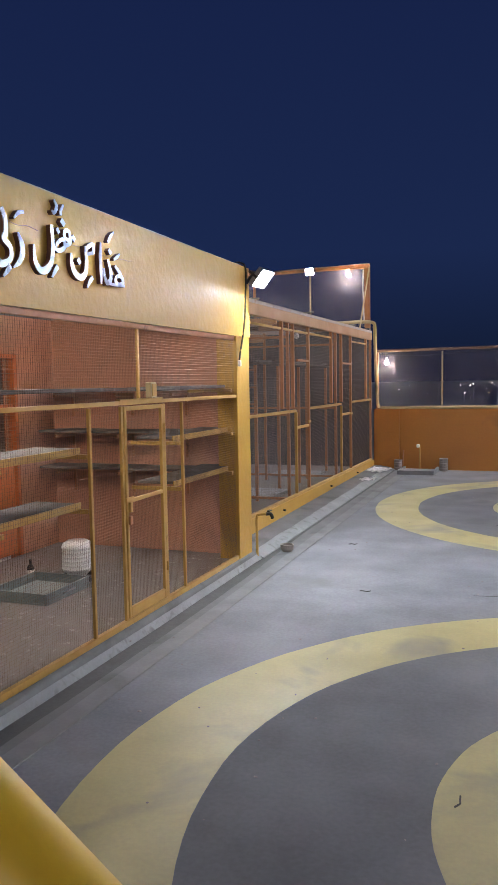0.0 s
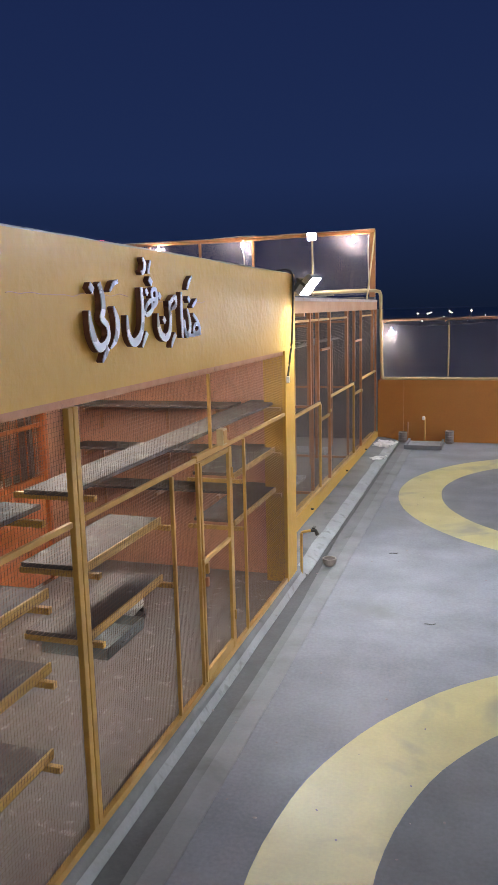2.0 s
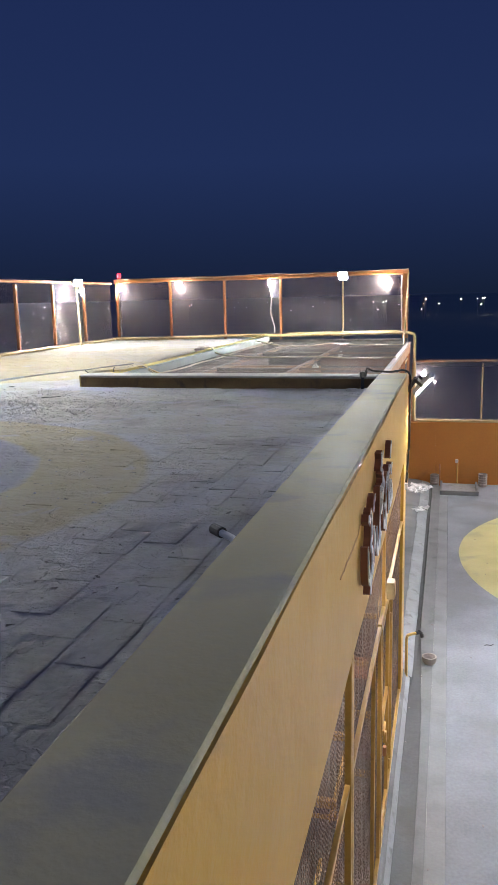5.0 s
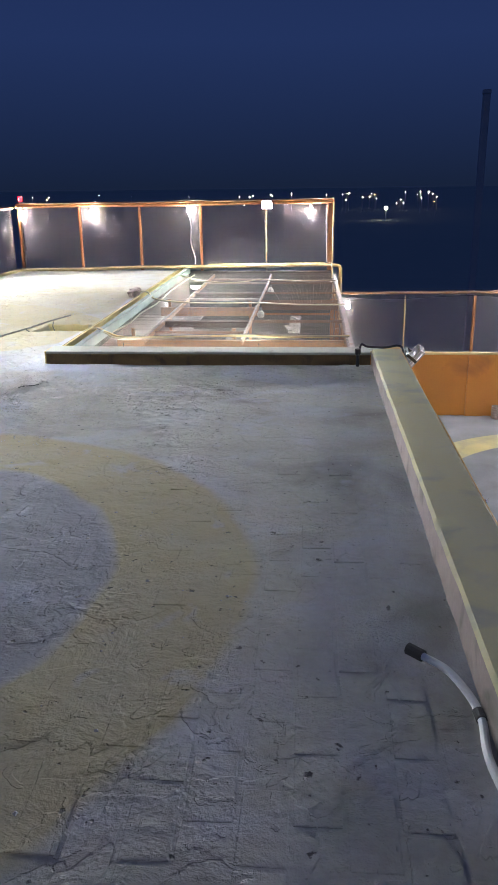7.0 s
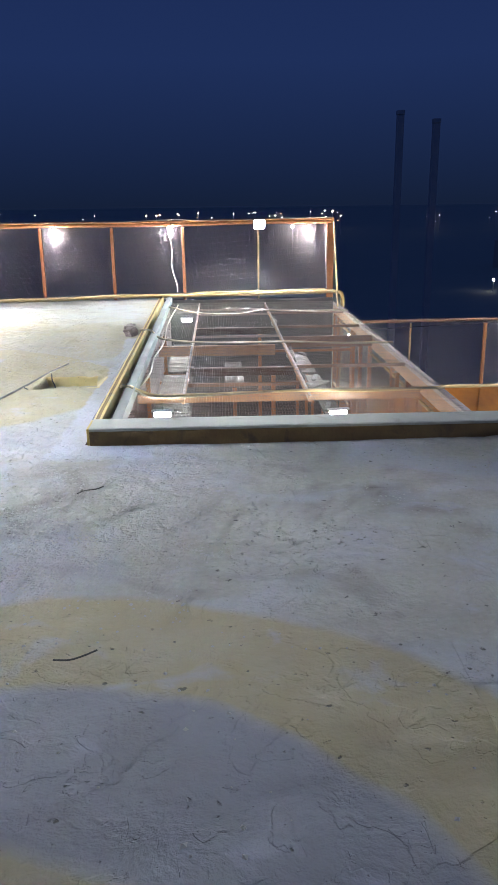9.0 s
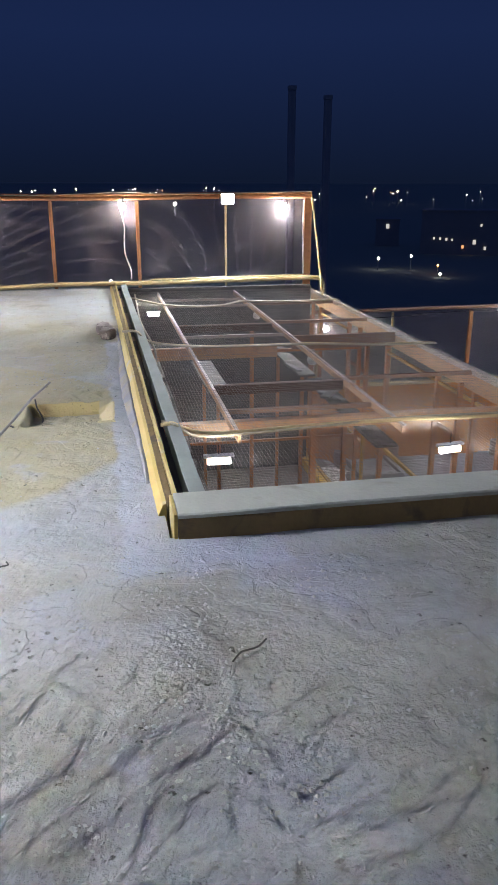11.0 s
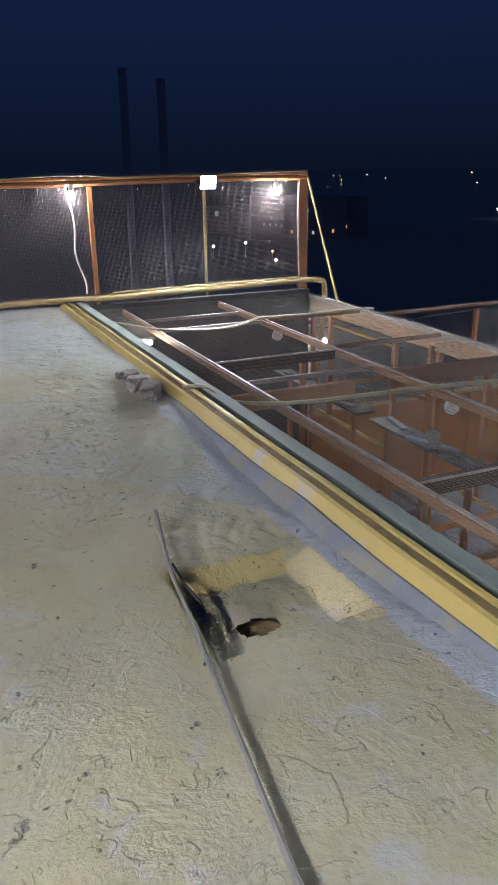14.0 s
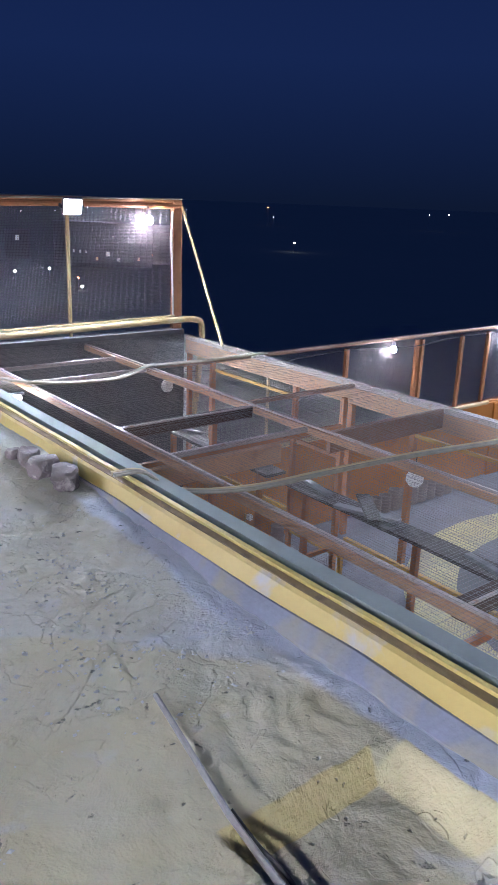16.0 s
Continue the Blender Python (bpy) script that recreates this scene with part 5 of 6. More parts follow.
part("run", tube(bmesh.new(), spline([(-2.5, 14.16, 2.838), (-1.3, 14.165, 2.85), (-0.5, 14.155, 2.862)], 8), 0.010, 8), PIPE, cond, "thin pipe on the conduit", smooth=True)
part("side_run", tube(bmesh.new(), spline([(-5.85, 14.10, 2.76), (-5.86, 11.0, 2.765), (-5.87, 7.5, 2.765)], 8), 0.028, 8), PIPE, cond, smooth=True)

# white cables up the posts
cable([(-0.47, FENCE_Y - 0.03, 3.80), (-0.48, FENCE_Y - 0.03, 3.5), (-0.47, FENCE_Y - 0.03, 3.2), (-0.46, FENCE_Y - 0.03, 2.86)], 0.010, WHITEPLASTIC, "white cable taped to the corner post")
cable([(-2.86, FENCE_Y - 0.03, 3.80), (-2.80, FENCE_Y - 0.03, 3.5), (-2.81, FENCE_Y - 0.03, 3.2), (-2.74, FENCE_Y - 0.04, 2.95), (-2.74, FENCE_Y - 0.06, 2.84)], 0.010, WHITEPLASTIC, "white cable hanging from a fence lamp")
cable([(-5.8, FENCE_Y - 0.02, 3.88), (-4.0, FENCE_Y - 0.02, 3.865), (-2.8, FENCE_Y - 0.02, 3.90), (-2.2, FENCE_Y - 0.02, 3.88), (-0.36, FENCE_Y - 0.02, 3.91)], 0.007, CABLE, "thin cable along the top of the fence")
cable([(-0.2, WALL_Y + 0.02, 2.24), (0.6, WALL_Y + 0.02, 2.20), (2.1, WALL_Y + 0.02, 2.26), (3.3, WALL_Y + 0.02, 2.20), (4.4, WALL_Y + 0.02, 2.26), (6.5, WALL_Y + 0.02, 2.22)], 0.006, BLACK, "thin black cable along the court fence")

# ---- lamps ----
def bulb_lamp(x, y, z, facing=(0, -1, 0)):
    """A bulb in a holder with a little shade, hung from the rail."""
    t = thing("fence_bulb", (x, y, z), "glowing white bulb in a plastic holder on the fence", "lamp", "fence bulbs")
    part("bulb", lathe(bmesh.new(), [(0.0, -0.045), (0.022, -0.04), (0.036, -0.02), (0.036, 0.0), (0.026, 0.022), (0.016, 0.034), (0.0, 0.035)], (x, y, z), 14), BULB_GLOW, t, smooth=True)
    part("holder", lathe(bmesh.new(), [(0.0, 0.036), (0.024, 0.036), (0.024, 0.085), (0.012, 0.095), (0.0, 0.095)], (x, y, z), 12), WHITEPLASTIC, t)
    part("arm", tube(bmesh.new(), spline([(x, y, z + 0.09), (x, y + 0.02, z + 0.11), (x, y + 0.06, z + 0.10)], 4), 0.006, 6), BLACK, t)


for x, z in ((-0.74, 3.725), (-2.81, 3.735), (-4.52, 3.72), (-5.74, 3.70)):
    bulb_lamp(x, FENCE_Y - 0.06, z)
for x, z in ((-0.07, 2.085), (2.88, 2.21), (5.25, 2.22)):
    bulb_lamp(x, WALL_Y - 0.02, z)
bulb_lamp(-5.915, 12.96, 3.68)
bulb_lamp(-5.915, 9.60, 3.68)


def flood(name, label, at, aim, w, h, material, roll=0.0):
    """A flat lamp: finned housing, rim, glowing panel, bracket."""
    t = thing(name, at, label, "floodlight", "floodlights")
    m = look(at, aim, roll)
    back = bmesh.new()
    box(back, -w / 2, w / 2, -h / 2, h / 2, 0.006, 0.03, bevel=0.006)
    for i in range(7):
        x = -w / 2 + w * (i + 0.5) / 7
        box(back, x - 0.004, x + 0.004, -h / 2 + 0.01, h / 2 - 0.01, 0.031, 0.05)
    rim = bmesh.new()
    for d in ((-w / 2, w / 2, h / 2 - 0.012, h / 2), (-w / 2, w / 2, -h / 2, -h / 2 + 0.012), (-w / 2, -w / 2 + 0.012, -h / 2 + 0.0125, h / 2 - 0.0125), (w / 2 - 0.012, w / 2, -h / 2 + 0.0125, h / 2 - 0.0125)):
        box(rim, *d, -0.008, 0.005)
    pan = bmesh.new()
    box(pan, -w / 2 + 0.014, w / 2 - 0.014, -h / 2 + 0.014, h / 2 - 0.014, -0.003, 0.004)
    arm = bmesh.new()
    for d in ((-w / 2 - 0.014, -w / 2 - 0.004, -0.012, 0.012, 0.0, 0.09), (w / 2 + 0.004, w / 2 + 0.014, -0.012, 0.012, 0.0, 0.09), (-w / 2 - 0.014, w / 2 + 0.014, -0.012, 0.012, 0.091, 0.099)):
        box(arm, *d)
    for n, b, mat, lab in (("housing", back, METAL, ""), ("rim", rim, METAL, ""), ("panel", pan, material, "glowing light panel"), ("bracket", arm, BLACK, "")):
        bmesh.ops.transform(b, matrix=m, verts=b.verts)
        part(n, b, mat, t, lab)
    return t


flood("fence_floodlight", "bright cool white floodlight on top of the fence", (-1.487, FENCE_Y - 0.09, 3.82), (-1.9, 7.5, 2.0), 0.17, 0.14, FENCE_GLOW)
flood("roof_floodlight", "bright floodlight on a braced pole at the roof side", (-5.80, 12.6, 3.80), (-3.7, 10.6, 2.5), 0.16, 0.12, ROOF_GLOW)
pole = thing("lamp_pole", (-5.78, 12.66, ROOF_Z), "braced steel lamp pole standing on the roof", "pole")
part("upright", tube(bmesh.new(), [(-5.86, 12.68, 2.72), (-5.87, 12.68, 3.84)], 0.016), PIPE, pole)
part("brace", tube(bmesh.new(), [(-5.86, 12.66, 3.7), (-5.55, 12.1, 2.72)], 0.014), PIPE, pole)
flood("pillar_floodlight", "bright white floodlight on the corner pillar aimed at the court", (0.150, 7.02, 2.742), (3.2, 6.75, 0.2), 0.27, 0.20, PILLAR_GLOW)
solid("lamp_mount", bar(bmesh.new(), (0.005, 6.94, 2.70), (0.075, 7.0, 2.81), 0.03, 0.03), BLACK, "black steel arm of the pillar floodlight", "bracket")
# Lamp out of view on an added mast, there to light cage front and court.
flood("unseen_court_floodlight", "unseen floodlight added over the court to light the cage front", (9.3, 8.6, 2.5), (0.0, 5.5, 1.8), 0.32, 0.26, COURT_GLOW)
# Unseen fill lamp with its own mast, added to brighten handrail and near floor.
flood("unseen_court_floodlight", "unseen fill light added at the near end of the court", (4.5, -5.8, 4.2), (-1.2, 5.5, 1.2), 0.32, 0.26, END_GLOW)
flood("unseen_court_floodlight", "floodlight on a mast by the far parapet", (6.5, 14.2, 4.7), (1.2, 10.6, 0.0), 0.34, 0.25, COURT_GLOW)
tagged(part("lamp_mast", tube(bmesh.new(), [(6.55, 14.31, 0.05), (6.55, 14.31, 4.75)], 0.03), PIPE, None), "steel mast for an unseen court floodlight", "pole")
tagged(part("lamp_mast", tube(bmesh.new(), [(4.55, -5.92, -0.1), (4.55, -5.92, 4.25)], 0.03), PIPE, None), "steel mast for an unseen court floodlight", "pole")
flood("roof_floodlight", "floodlight on the side fence over the roof", (-5.75, 7.0, 4.30), (-2.9, 6.7, 2.7), 0.11, 0.09, SIDE_GLOW)
tagged(part("lamp_mast", tube(bmesh.new(), [(-5.86, 7.0, 2.6), (-5.86, 7.0, 4.40)], 0.02), PIPE, None), "steel mast of a roof floodlight", "pole")
tagged(part("lamp_mast", tube(bmesh.new(), [(9.42, 8.6, -0.1), (9.42, 8.6, 2.6)], 0.03), PIPE, None), "steel mast added under the unseen east floodlight", "pole")
rl = thing("red_lamp", (-5.83, 14.45, 3.80), "red glowing signal lamp at the fence corner", "lamp")
part("stem", tube(bmesh.new(), [(-5.83, 14.40, 2.72), (-5.83, 14.40, 3.90)], 0.012), BLACK, rl)
for i in range(3):
    part("segment", tube(bmesh.new(), [(-5.86 + 0.03 * i, 14.40, 3.905), (-5.86 + 0.03 * i, 14.40, 3.99)], 0.011, 8), RED_GLOW, rl, "red glowing tube")

# ---- on and beside the pillar ----
cable([(-0.33, 6.80, 2.745), (-0.32, 6.78, 2.90), (-0.26, 6.80, 2.885), (-0.12, 6.82, 2.875), (-0.02, 6.85, 2.885), (0.03, 6.87, 2.83), (0.03, 6.86, 2.6), (0.035, 6.80, 2.3), (0.025, 6.72, 2.05), (0.02, 6.70, 1.97)], 0.009, BLACK, "black cable over the coping and down the pillar")
solid("cable_plug", boxes((0.008, 0.035, 6.685, 6.715, 1.91, 1.965), bevel=0.005), WHITEPLASTIC, "white plug end hanging on the pillar", "plug")
solid("cable_peg", lathe(bmesh.new(), [(0.0, 0.0), (0.014, 0.0), (0.012, 0.10), (0.025, 0.11), (0.025, 0.15), (0.0, 0.155)], (-0.345, 6.72, 2.733), 8), BLACK, "black peg holding the cable on the roof", "peg")
tp = thing("water_tap", (0.05, 7.06, 0.0), "yellow standpipe with a dark tap beside the pillar", "tap")
part("pipe", tube(bmesh.new(), spline([(0.03, 7.06, 0.02), (0.03, 7.06, 0.25), (0.032, 7.06, 0.43), (0.05, 7.07, 0.455), (0.11, 7.11, 0.46)], 5), 0.014), YELLOW, tp, smooth=True)
part("spout", tube(bmesh.new(), spline([(0.11, 7.11, 0.46), (0.15, 7.14, 0.455), (0.165, 7.15, 0.41)], 4), 0.018), BLACK, tp, smooth=True)
part("handle", boxes((0.125, 0.155, 7.09, 7.16, 0.485, 0.497), bevel=0.003), BLACK, tp)
solid("clay_bowl", lathe(bmesh.new(), [(0.0, 0.0), (0.048, 0.0), (0.066, 0.025), (0.070, 0.072), (0.058, 0.072), (0.052, 0.022), (0.0, 0.012)], (0.23, 7.40, fall(7.4) + 0.008), 24), CLAY, "small round clay bowl on the court floor", "bowl", smooth=False)

# drain basin by the far wall with its standpipe and stacked pots
z0 = fall(14.1)
bas = thing("drain_basin", (0.55, 14.12, z0), "low cement wash basin on the floor by the wall", "basin")
part("floor", boxes((0.30, 0.86, 13.60, 14.30, z0, z0 + 0.03)), KERB, bas)
for d in ((0.26, 0.90, 13.56, 13.599, z0, z0 + 0.075), (0.26, 0.299, 13.60, 14.30, z0, z0 + 0.075), (0.861, 0.90, 13.60, 14.30, z0, z0 + 0.075)):
    part("rim", boxes(d, bevel=0.006), STRIPCEMENT, bas)
part("standpipe", tube(bmesh.new(), spline([(0.55, 14.30, z0 + 0.03), (0.55, 14.30, z0 + 0.42), (0.545, 14.28, z0 + 0.45), (0.53, 14.22, z0 + 0.45)], 5), 0.014), YELLOW, bas, smooth=True)
part("tap", boxes((0.51, 0.56, 14.17, 14.23, z0 + 0.43, z0 + 0.49), bevel=0.008), WHITEPLASTIC, bas, "white tap")


def pot_stack(x, y, z, n, r=0.075, lean=0.0):
    for i in range(n):
        bm = lathe(bmesh.new(), [(0.0, 0.0), (r * 0.75, 0.0), (r, 0.02), (r * 1.05, 0.055), (r * 0.92, 0.058), (r * 0.85, 0.02), (0.0, 0.012)], (x + lean * i, y, z + 0.045 * i), 16)
        solid("clay_pot", bm, CLAY, "grey clay nest pot stacked by the wall", "pot", group="stacked clay pots")


pot_stack(0.16, 14.27, z0, 4)
pot_stack(0.99, 14.24, z0, 5)
for i, x in enumerate((2.62, 2.80, 2.98, 3.16, 3.34, 3.52, 3.70, 3.90, 4.08)):
    pot_stack(x, 14.22, z0, (5, 5, 6, 5, 6, 6, 5, 6, 5)[i], 0.08)
solid("leaning_pipe", tube(bmesh.new(), [(0.25, 14.2, z0), (0.245, 14.37, z0 + 0.36)], 0.012), RUSTY, "short rusty pipe leaning at the wall", "pipe")

# crumpled paper on the floor by the far corner
for k, (x, y, s) in enumerate(((-0.12, 13.62, 0.16), (-0.02, 13.78, 0.13), (-0.14, 13.9, 0.12), (-0.05, 12.4, 0.09), (0.03, 12.5, 0.07), (-0.1, 13.5, 0.09))):
    bm = bmesh.new()
    bmesh.ops.create_grid(bm, x_segments=7, y_segments=7, size=s)
    for v in bm.verts:
        v.co.z = 0.028 + 0.045 * noise.noise(v.co * 14 + Vector((k * 7, 0, 0)))
    bmesh.ops.transform(bm, matrix=pose(x, y, fall(y) + 0.045, 0, 0, 40 * k), verts=bm.verts)
    bmesh.ops.solidify(bm, geom=bm.faces[:], thickness=0.002)
    solid("crumpled_paper", bm, WHITEPLASTIC, "crumpled white plastic sheet on the floor", "litter", group="litter")

# ---- on the roof ----
rod = thing("metal_rod", (-3.8, 7.5, ROOF_Z), "long grey metal rod with pale sleeve lying on roof", "rod")
part("rod", tube(bmesh.new(), [(-3.53, 9.47, 2.705), (-3.62, 9.03, 2.715), (-3.69, 8.50, 2.725), (-3.80, 7.70, 2.752), (-3.865, 6.92, 2.768), (-3.89, 6.4, 2.770), (-4.02, 5.2, 2.768), (-4.3, 4.0, 2.75)], 0.008, 8), DARKROD, rod, smooth=True)
part("sleeve", tube(bmesh.new(), [(-3.828, 7.35, 2.760), (-3.865, 6.92, 2.768), (-3.89, 6.4, 2.770), (-4.02, 5.2, 2.768)], 0.0115, 10), SLEEVE, rod, "pale worn sleeve", smooth=True)
# This strand draws the shadow that the rod casts into the pit.
cable([(-3.60, 9.05, 2.70), (-3.585, 8.98, 2.66), (-3.55, 8.90, 2.60), (-3.60, 8.70, 2.59), (-3.665, 8.56, 2.66), (-3.70, 8.47, 2.712)], 0.0055, BLACK, "black strand drawn for the shadow of the rod in the roof pit")
hose = thing("white_hose", (-0.3, 2.2, ROOF_Z), "white plastic hose with black couplings on the roof", "hose")
part("tube", tube(bmesh.new(), spline([(-0.375, 2.70, 2.765), (-0.31, 2.63, 2.765), (-0.262, 2.52, 2.755), (-0.25, 2.42, 2.752), (-0.262, 2.28, 2.752), (-0.245, 2.1, 2.752), (-0.247, 1.9, 2.752), (-0.245, 1.6, 2.752), (-0.25, 1.2, 2.752), (-0.26, 0.6, 2.752)], 8), 0.012, 10), WHITEPLASTIC, hose, smooth=True)
part("coupling", tube(bmesh.new(), [(-0.41, 2.735, 2.765), (-0.37, 2.695, 2.766)], 0.019, 10), BLACK, hose)
part("coupling", tube(bmesh.new(), [(-0.2535, 2.46, 2.755), (-0.250, 2.425, 2.753)], 0.016, 10), BLACK, hose)


def stone(x, y, s, seed, a):
    bm = bmesh.new()
    bmesh.ops.create_icosphere(bm, subdivisions=3, radius=1)
    for v in bm.verts:
        p = v.co.copy()
        q = Vector((max(-0.75, min(0.75, p.x)), max(-0.75, min(0.75, p.y)), max(-0.7, min(0.7, p.z))))
        v.co = q * (1 + 0.22 * noise.noise(p * 1.7 + Vector((seed, 0, 0))) + 0.06 * noise.noise(p * 6 + Vector((seed, 3, 0))))
    bmesh.ops.transform(bm, matrix=pose(x, y, roof_height(x, y) + 0.036 * s, 0, 0, a) @ Matrix.Diagonal((0.098 * s, 0.07 * s, 0.065 * s, 1)), verts=bm.verts)
    solid("stone", bm, STONE, "rough broken stone lying by the roof edge", "stone", group="stones")


stone(-3.10, 10.93, 1.0, 3, 60)
stone(-3.125, 11.10, 0.95, 9, 20)
stone(-3.13, 11.25, 0.85, 17, 80)
stone(-3.16, 11.36, 0.5, 23, 10)
rng = random.Random(3)
verts, faces = [], []
SPOTS = ((-2.95, 5.55, 0.75, 0.42, 1.0), (-2.95, 5.55, 0.75, 0.42, 1.0), (-2.95, 5.55, 0.75, 0.42, 1.0), (-3.45, 9.6, 0.26, 0.45, 1.0), (-0.9, 5.9, 0.4, 0.6, 0.5), (-3.6, 6.3, 0.6, 0.4, 0.7), (-2.9, 6.4, 1.6, 2.6, 0.3), (-1.9, 3.6, 1.0, 1.3, 0.3))
for k in range(36000):
    cx, cy, sx, sy, much = SPOTS[k % 8]
    x, y = rng.gauss(cx, sx), rng.gauss(cy, sy)
    clump = noise.noise(Vector((x * 3.1, y * 3.1, 12))) + 0.7 * noise.noise(Vector((x * 9, y * 9, 13)))
    if rng.random() > much * max(0.06, 0.55 * clump + 0.16):
        continue
    if not on_roof(x, y) or not (-5.7 < x < -0.26 and 0 < y < 12.5) or (x > -3.1 and y > 6.7):
        continue
    q = rng.choice((0.003, 0.004, 0.005, 0.006, 0.0075)) * rng.uniform(0.7, 1.35)
    a, z, f = rng.uniform(0, 6.28), roof_height(x, y), len(verts)
    c, d = math.cos(a) * q, math.sin(a) * q
    e = rng.uniform(0.6, 1.6)
    verts += [(x + c * e, y + d * e, z), (x - d, y + c, z + q * 0.2), (x - c * e, y - d * e, z), (x + d, y - c, z + q * 0.1), (x + 0.3 * d, y, z + q * 0.8), (x, y, z - q)]
    faces += [(f, f + 1, f + 4), (f + 1, f + 2, f + 4), (f + 2, f + 3, f + 4), (f + 3, f, f + 4), (f + 1, f, f + 5), (f + 2, f + 1, f + 5), (f + 3, f + 2, f + 5), (f, f + 3, f + 5)]
me = bpy.data.meshes.new("grit")
me.from_pydata(verts, [], faces)
bm = bmesh.new()
bm.from_mesh(me)
bpy.data.meshes.remove(me)
solid("grit", bm, GRIT, "loose grit and crumbs on the roof", "grit", kind="stuff")
for k, (x, y, a, l) in enumerate(((-2.78, 5.99, 40, 0.15), (-3.54, 6.66, 60, 0.05), (-2.59, 4.49, 20, 0.14))):
    pts = [pose(x, y, ROOF_Z + 0.012, 0, 0, a) @ Vector((l * (i - 1.5) / 3, 0.012 * math.sin(i * 2 + k), 0)) for i in range(4)]
    solid("twig", tube(bmesh.new(), spline(pts, 4), 0.003, 6), DARKGAP, "short dark twig lying on the roof", "twig", group="twigs")

# specks and cracks on the court floor
rng = random.Random(17)
bm = bmesh.new()
for k in range(170):
    x, y = rng.uniform(0.05, 4.2), rng.uniform(1.0, 14.0)
    q = rng.uniform(0.003, 0.009)
    bmesh.ops.create_icosphere(bm, subdivisions=1, radius=1, matrix=pose(x, y, fall(y) + (0.05 if x < 0.135 and y < 7.1 else 0.006) + q * 0.2, 0, 0, rng.uniform(0, 360)) @ Matrix.Diagonal((q * rng.uniform(1, 2), q, q * 0.4, 1)))
solid("floor_litter", bm, STONE, "small crumbs and droppings scattered on the court floor", "litter", kind="stuff")
for pts in (((2.15, 6.35), (2.5, 6.42), (2.75, 6.36), (3.2, 6.46), (3.8, 6.4)), ((2.7, 6.36), (2.72, 6.1), (2.8, 5.9)), ((1.9, 8.6), (2.3, 8.66), (2.9, 8.6))):
    line = spline([(x, y, fall(y) + 0.0005) for x, y in pts], 6)
    line = [q + Vector((0.012 * noise.noise(q * 9), 0.03 * noise.noise(q * 7 + Vector((3, 0, 0))), 0)) for q in line]
    solid("floor_crack", tube(bmesh.new(), line, 0.0028, 5), DARKGAP, "thin dark crack in the court floor", "crack", kind="structure")
for x, y, a in ((3.05, 4.05, 30), (2.35, 3.2, 80), (1.3, 6.2, 10), (2.2, 9.3, 50), (0.8, 7.9, 20)):
    pts = [pose(x, y, fall(y) + 0.008, 0, 0, a) @ Vector((0.03 * (i - 1.5), 0.008 * math.sin(i * 2.0 + x), 0.003 * (i % 2))) for i in range(4)]
    solid("twig", tube(bmesh.new(), spline(pts, 4), 0.004, 6), DARKGAP, "short dark twig lying on the court floor", "twig", group="twigs")

# yellow stair rail at the near end of the court
sr = thing("stair_rail", (2.3, 0.2, 0.0), "yellow painted steel stair handrail", "handrail")
part("rail", tube(bmesh.new(), [(2.05, 0.49, 1.585), (2.52, 0.46, 1.265)], 0.045, 14), RAILPAINT, sr, smooth=True)
part("post", tube(bmesh.new(), [(2.52, 0.46, 0.0), (2.52, 0.46, 1.265)], 0.03, 10), RAILPAINT, sr, smooth=True)

# ---- the town in the distance ----
def seen_from(az, el, dist):
    a, e = radians(az), radians(el)
    return Vector((-2.5 + dist * math.sin(a), 4.0 + dist * math.cos(a), 4.1 + dist * math.tan(e)))


def town_lamp(az, el, dist, r, mat=None):
    p = seen_from(az, el, dist)
    t = thing("town_lamp", (p.x, p.y, -12), "small distant street lamp in the dark town", "street lamp", "town lamps")
    part("lamp", lathe(bmesh.new(), [(0, -r), (r * 0.8, -r * 0.6), (r, 0), (r * 0.8, r * 0.6), (0, r)], p, 8), mat or TOWN_GLOW, t)
    part("pole", tube(bmesh.new(), [(p.x, p.y, -12), (p.x, p.y, p.z - r)], r * 0.25, 5), MASTDARK, t)


rng = random.Random(21)
for k in range(60):
    az = rng.choice((rng.uniform(2, 9), rng.uniform(9, 52), rng.uniform(19, 30), rng.uniform(-24, 0)))
    town_lamp(az, rng.uniform(-1.35, -0.5), rng.uniform(420, 640), rng.uniform(0.12, 0.36), AMBER_GLOW if rng.random() < 0.2 else None)
for az, el, d, r in ((20.0, -5.3, 150, 0.28), (22.3, -5.1, 150, 0.26), (24.4, -6.3, 140, 0.26), (40.2, -2.9, 260, 0.28), (5.5, -1.6, 380, 0.9), (0.5, -6.9, 120, 0.22)):
    town_lamp(az, el, d, r)
town_lamp(24.2, -5.7, 145, 0.22, AMBER_GLOW)
for k in range(16):
    town_lamp(rng.uniform(-5.5, 5.0), rng.uniform(-1.05, -0.55), rng.uniform(420, 560), rng.uniform(0.2, 0.42))


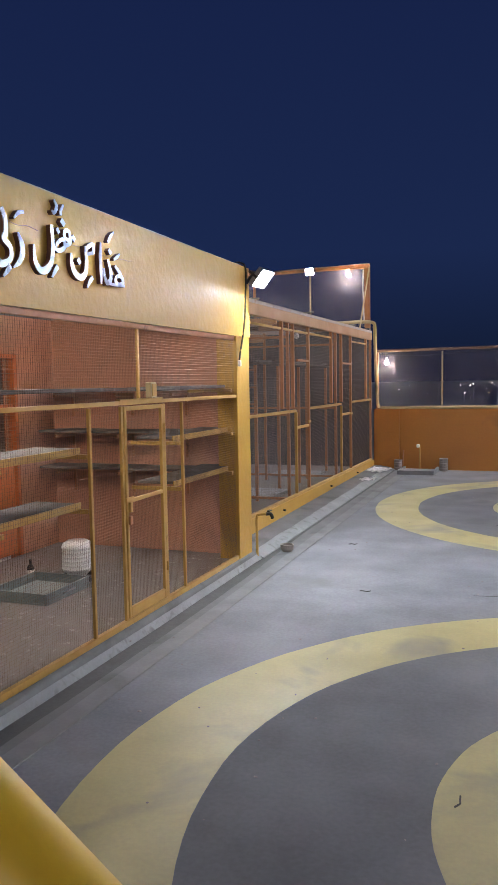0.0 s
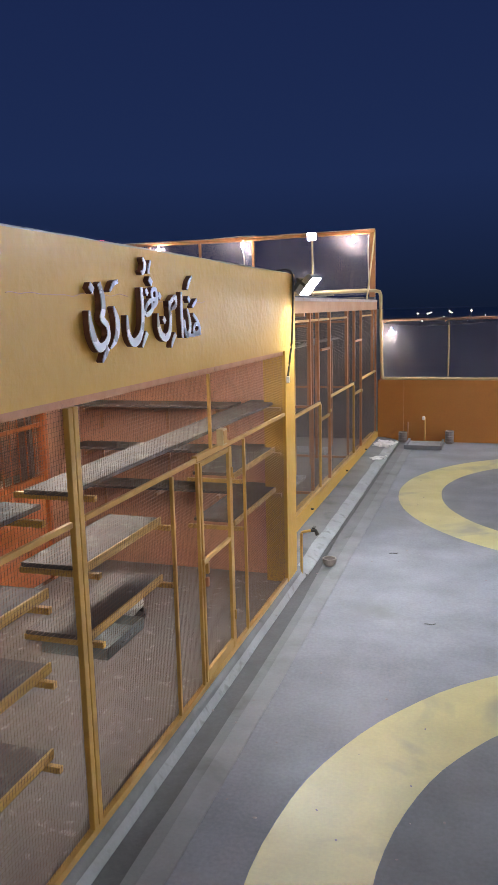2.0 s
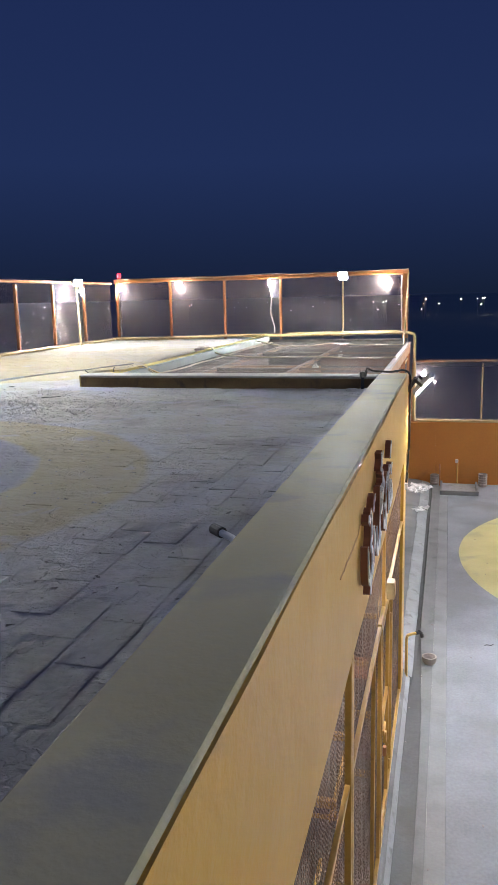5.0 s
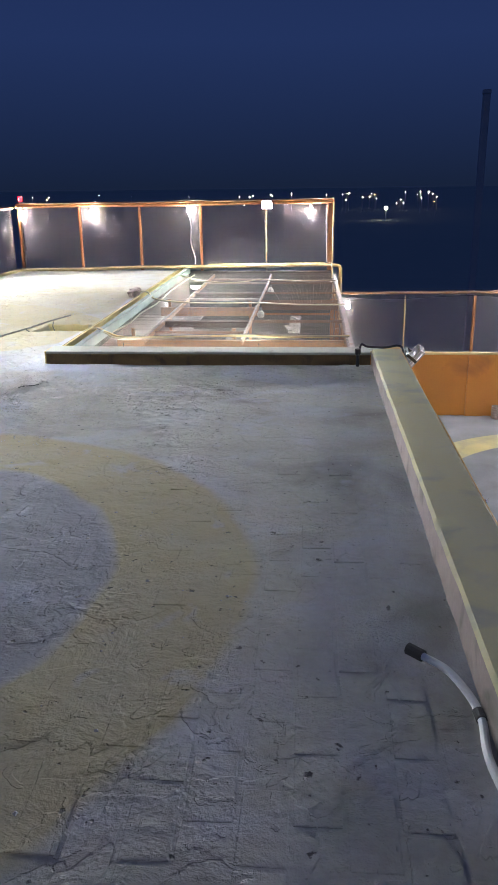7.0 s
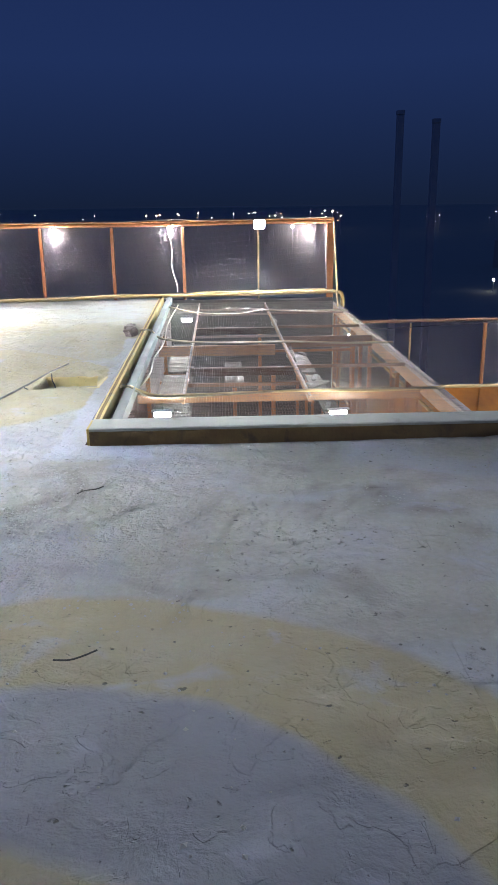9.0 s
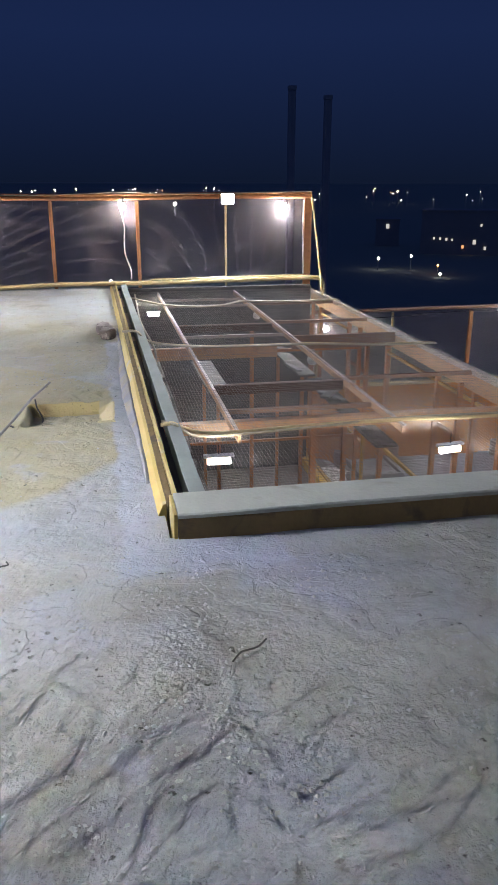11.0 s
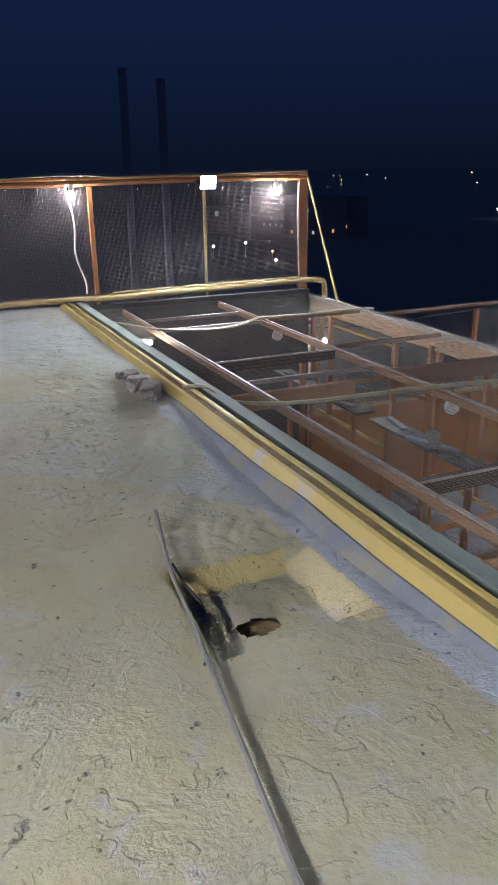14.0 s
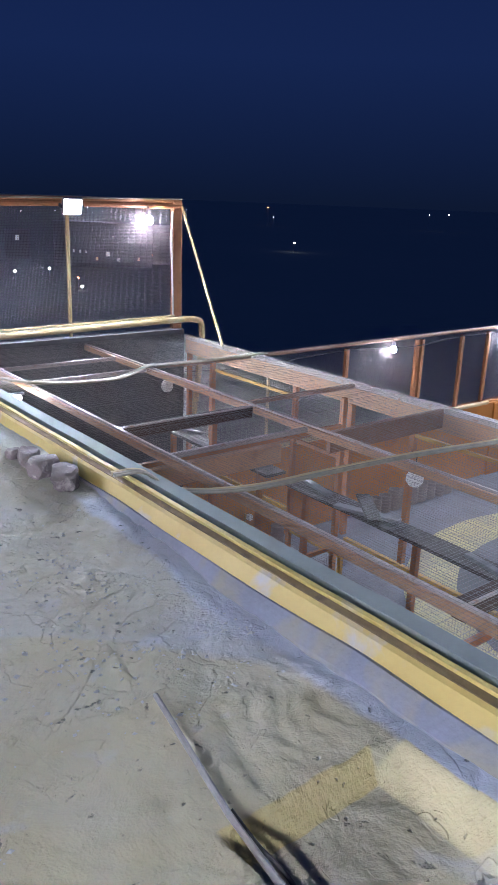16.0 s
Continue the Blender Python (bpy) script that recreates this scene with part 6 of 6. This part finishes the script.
def house(az, dist, w, d, h, lit):
    p = seen_from(az, 0, dist)
    t = thing("far_house", (p.x, p.y, -12), "distant plastered house with lit openings at night", "house", "far houses")
    m = pose(p.x, p.y, -12, 0, 0, -az)

    def put(name, b, mat, parent, label=""):
        bmesh.ops.transform(b, matrix=m, verts=b.verts)
        return part(name, b, mat, parent, label)

    put("wall", boxes((-w / 2, w / 2, -d / 2, d / 2, 0, h)), FARWALL, t)
    put("roof", boxes((-w / 2 - 0.2, w / 2 + 0.2, -d / 2 - 0.2, d / 2 + 0.2, h + 0.01, h + 0.35)), FARWALL, t)
    for x, z, s, mat in lit:
        win = put("window", boxes((x - s * 0.6, x + s * 0.6, -d / 2 - 0.08, -d / 2 - 0.005, z - s * 0.8, z + s * 0.8)), MASTDARK, t)
        put("pane", boxes((x - s * 0.5, x + s * 0.5, -d / 2 - 0.14, -d / 2 - 0.085, z - s * 0.7, z + s * 0.7)), mat, win, "lit pane")


LIT, AMB = glow("lit_window", (1.0, 0.93, 0.8), 0.7), glow("amber_window", (1.0, 0.5, 0.2), 1.1)
house(26.3, 190, 22, 8, 9.5, ((-8, 3.6, 0.4, LIT), (-6.6, 3.5, 0.4, LIT), (-5.2, 3.4, 0.45, LIT), (-3.9, 3.3, 0.35, LIT), (-1.5, 1.8, 0.5, AMB), (1.0, 2.9, 0.7, LIT), (3.4, 1.6, 0.5, LIT), (8, 1.9, 0.5, AMB), (2.2, 6.6, 0.4, LIT)))
house(29.5, 200, 12, 8, 9.0, ((-0.6, 2.0, 0.5, AMB), (0.8, 2.2, 0.4, AMB), (0.2, 0.9, 0.3, AMB)))
house(20.6, 210, 6, 6, 6.5, ((0, 5.0, 0.8, LIT),))

for x, y, top in ((14.4, 75.5, 11.9), (17.4, 74.5, 11.1)):
    t = thing("dark_mast", (x, y, -12), "tall dark slim mast standing beyond the terrace", "mast", "dark masts")
    part("shaft", bar(bmesh.new(), (x, y, -12), (x, y, top - 0.4), 0.6, 0.6, 0.05), MASTDARK, t)
    part("head", bar(bmesh.new(), (x, y, top - 0.39), (x, y, top), 0.68, 0.68, 0.05), MASTDARK, t)

# bricks that show through the screed beside the coping
me = mesh_of(boxes((-0.058, 0.058, -0.112, 0.112, -0.02, 0.0), bevel=0.004), "tile")
me.materials.append(ROOF)
rng = random.Random(8)
for i in range(9):
    for j in range(22):
        x, y = -0.31 - 0.127 * i + rng.uniform(-0.004, 0.004), 1.1 + 0.236 * j + (0.115 if i % 2 else 0)
        if y > 6.6 or rng.random() < 0.06 + 0.05 * i + (0.25 if y > 4.5 else 0):
            continue
        e = 0.05
        sx = (roof_height(x + e, y) - roof_height(x - e, y)) / (2 * e)
        sy = (roof_height(x, y + 2 * e) - roof_height(x, y - 2 * e)) / (4 * e)
        b = new("tile", me)
        b.parent = roof
        b.location = (x, y, (roof_height(x, y) + roof_height(x + e, y) + roof_height(x - e, y) + roof_height(x, y + e) + roof_height(x, y - e)) / 5 + rng.uniform(0.0002, 0.0030))
        b.rotation_euler = (math.atan(sy), -math.atan(sx), rng.uniform(-0.02, 0.02))
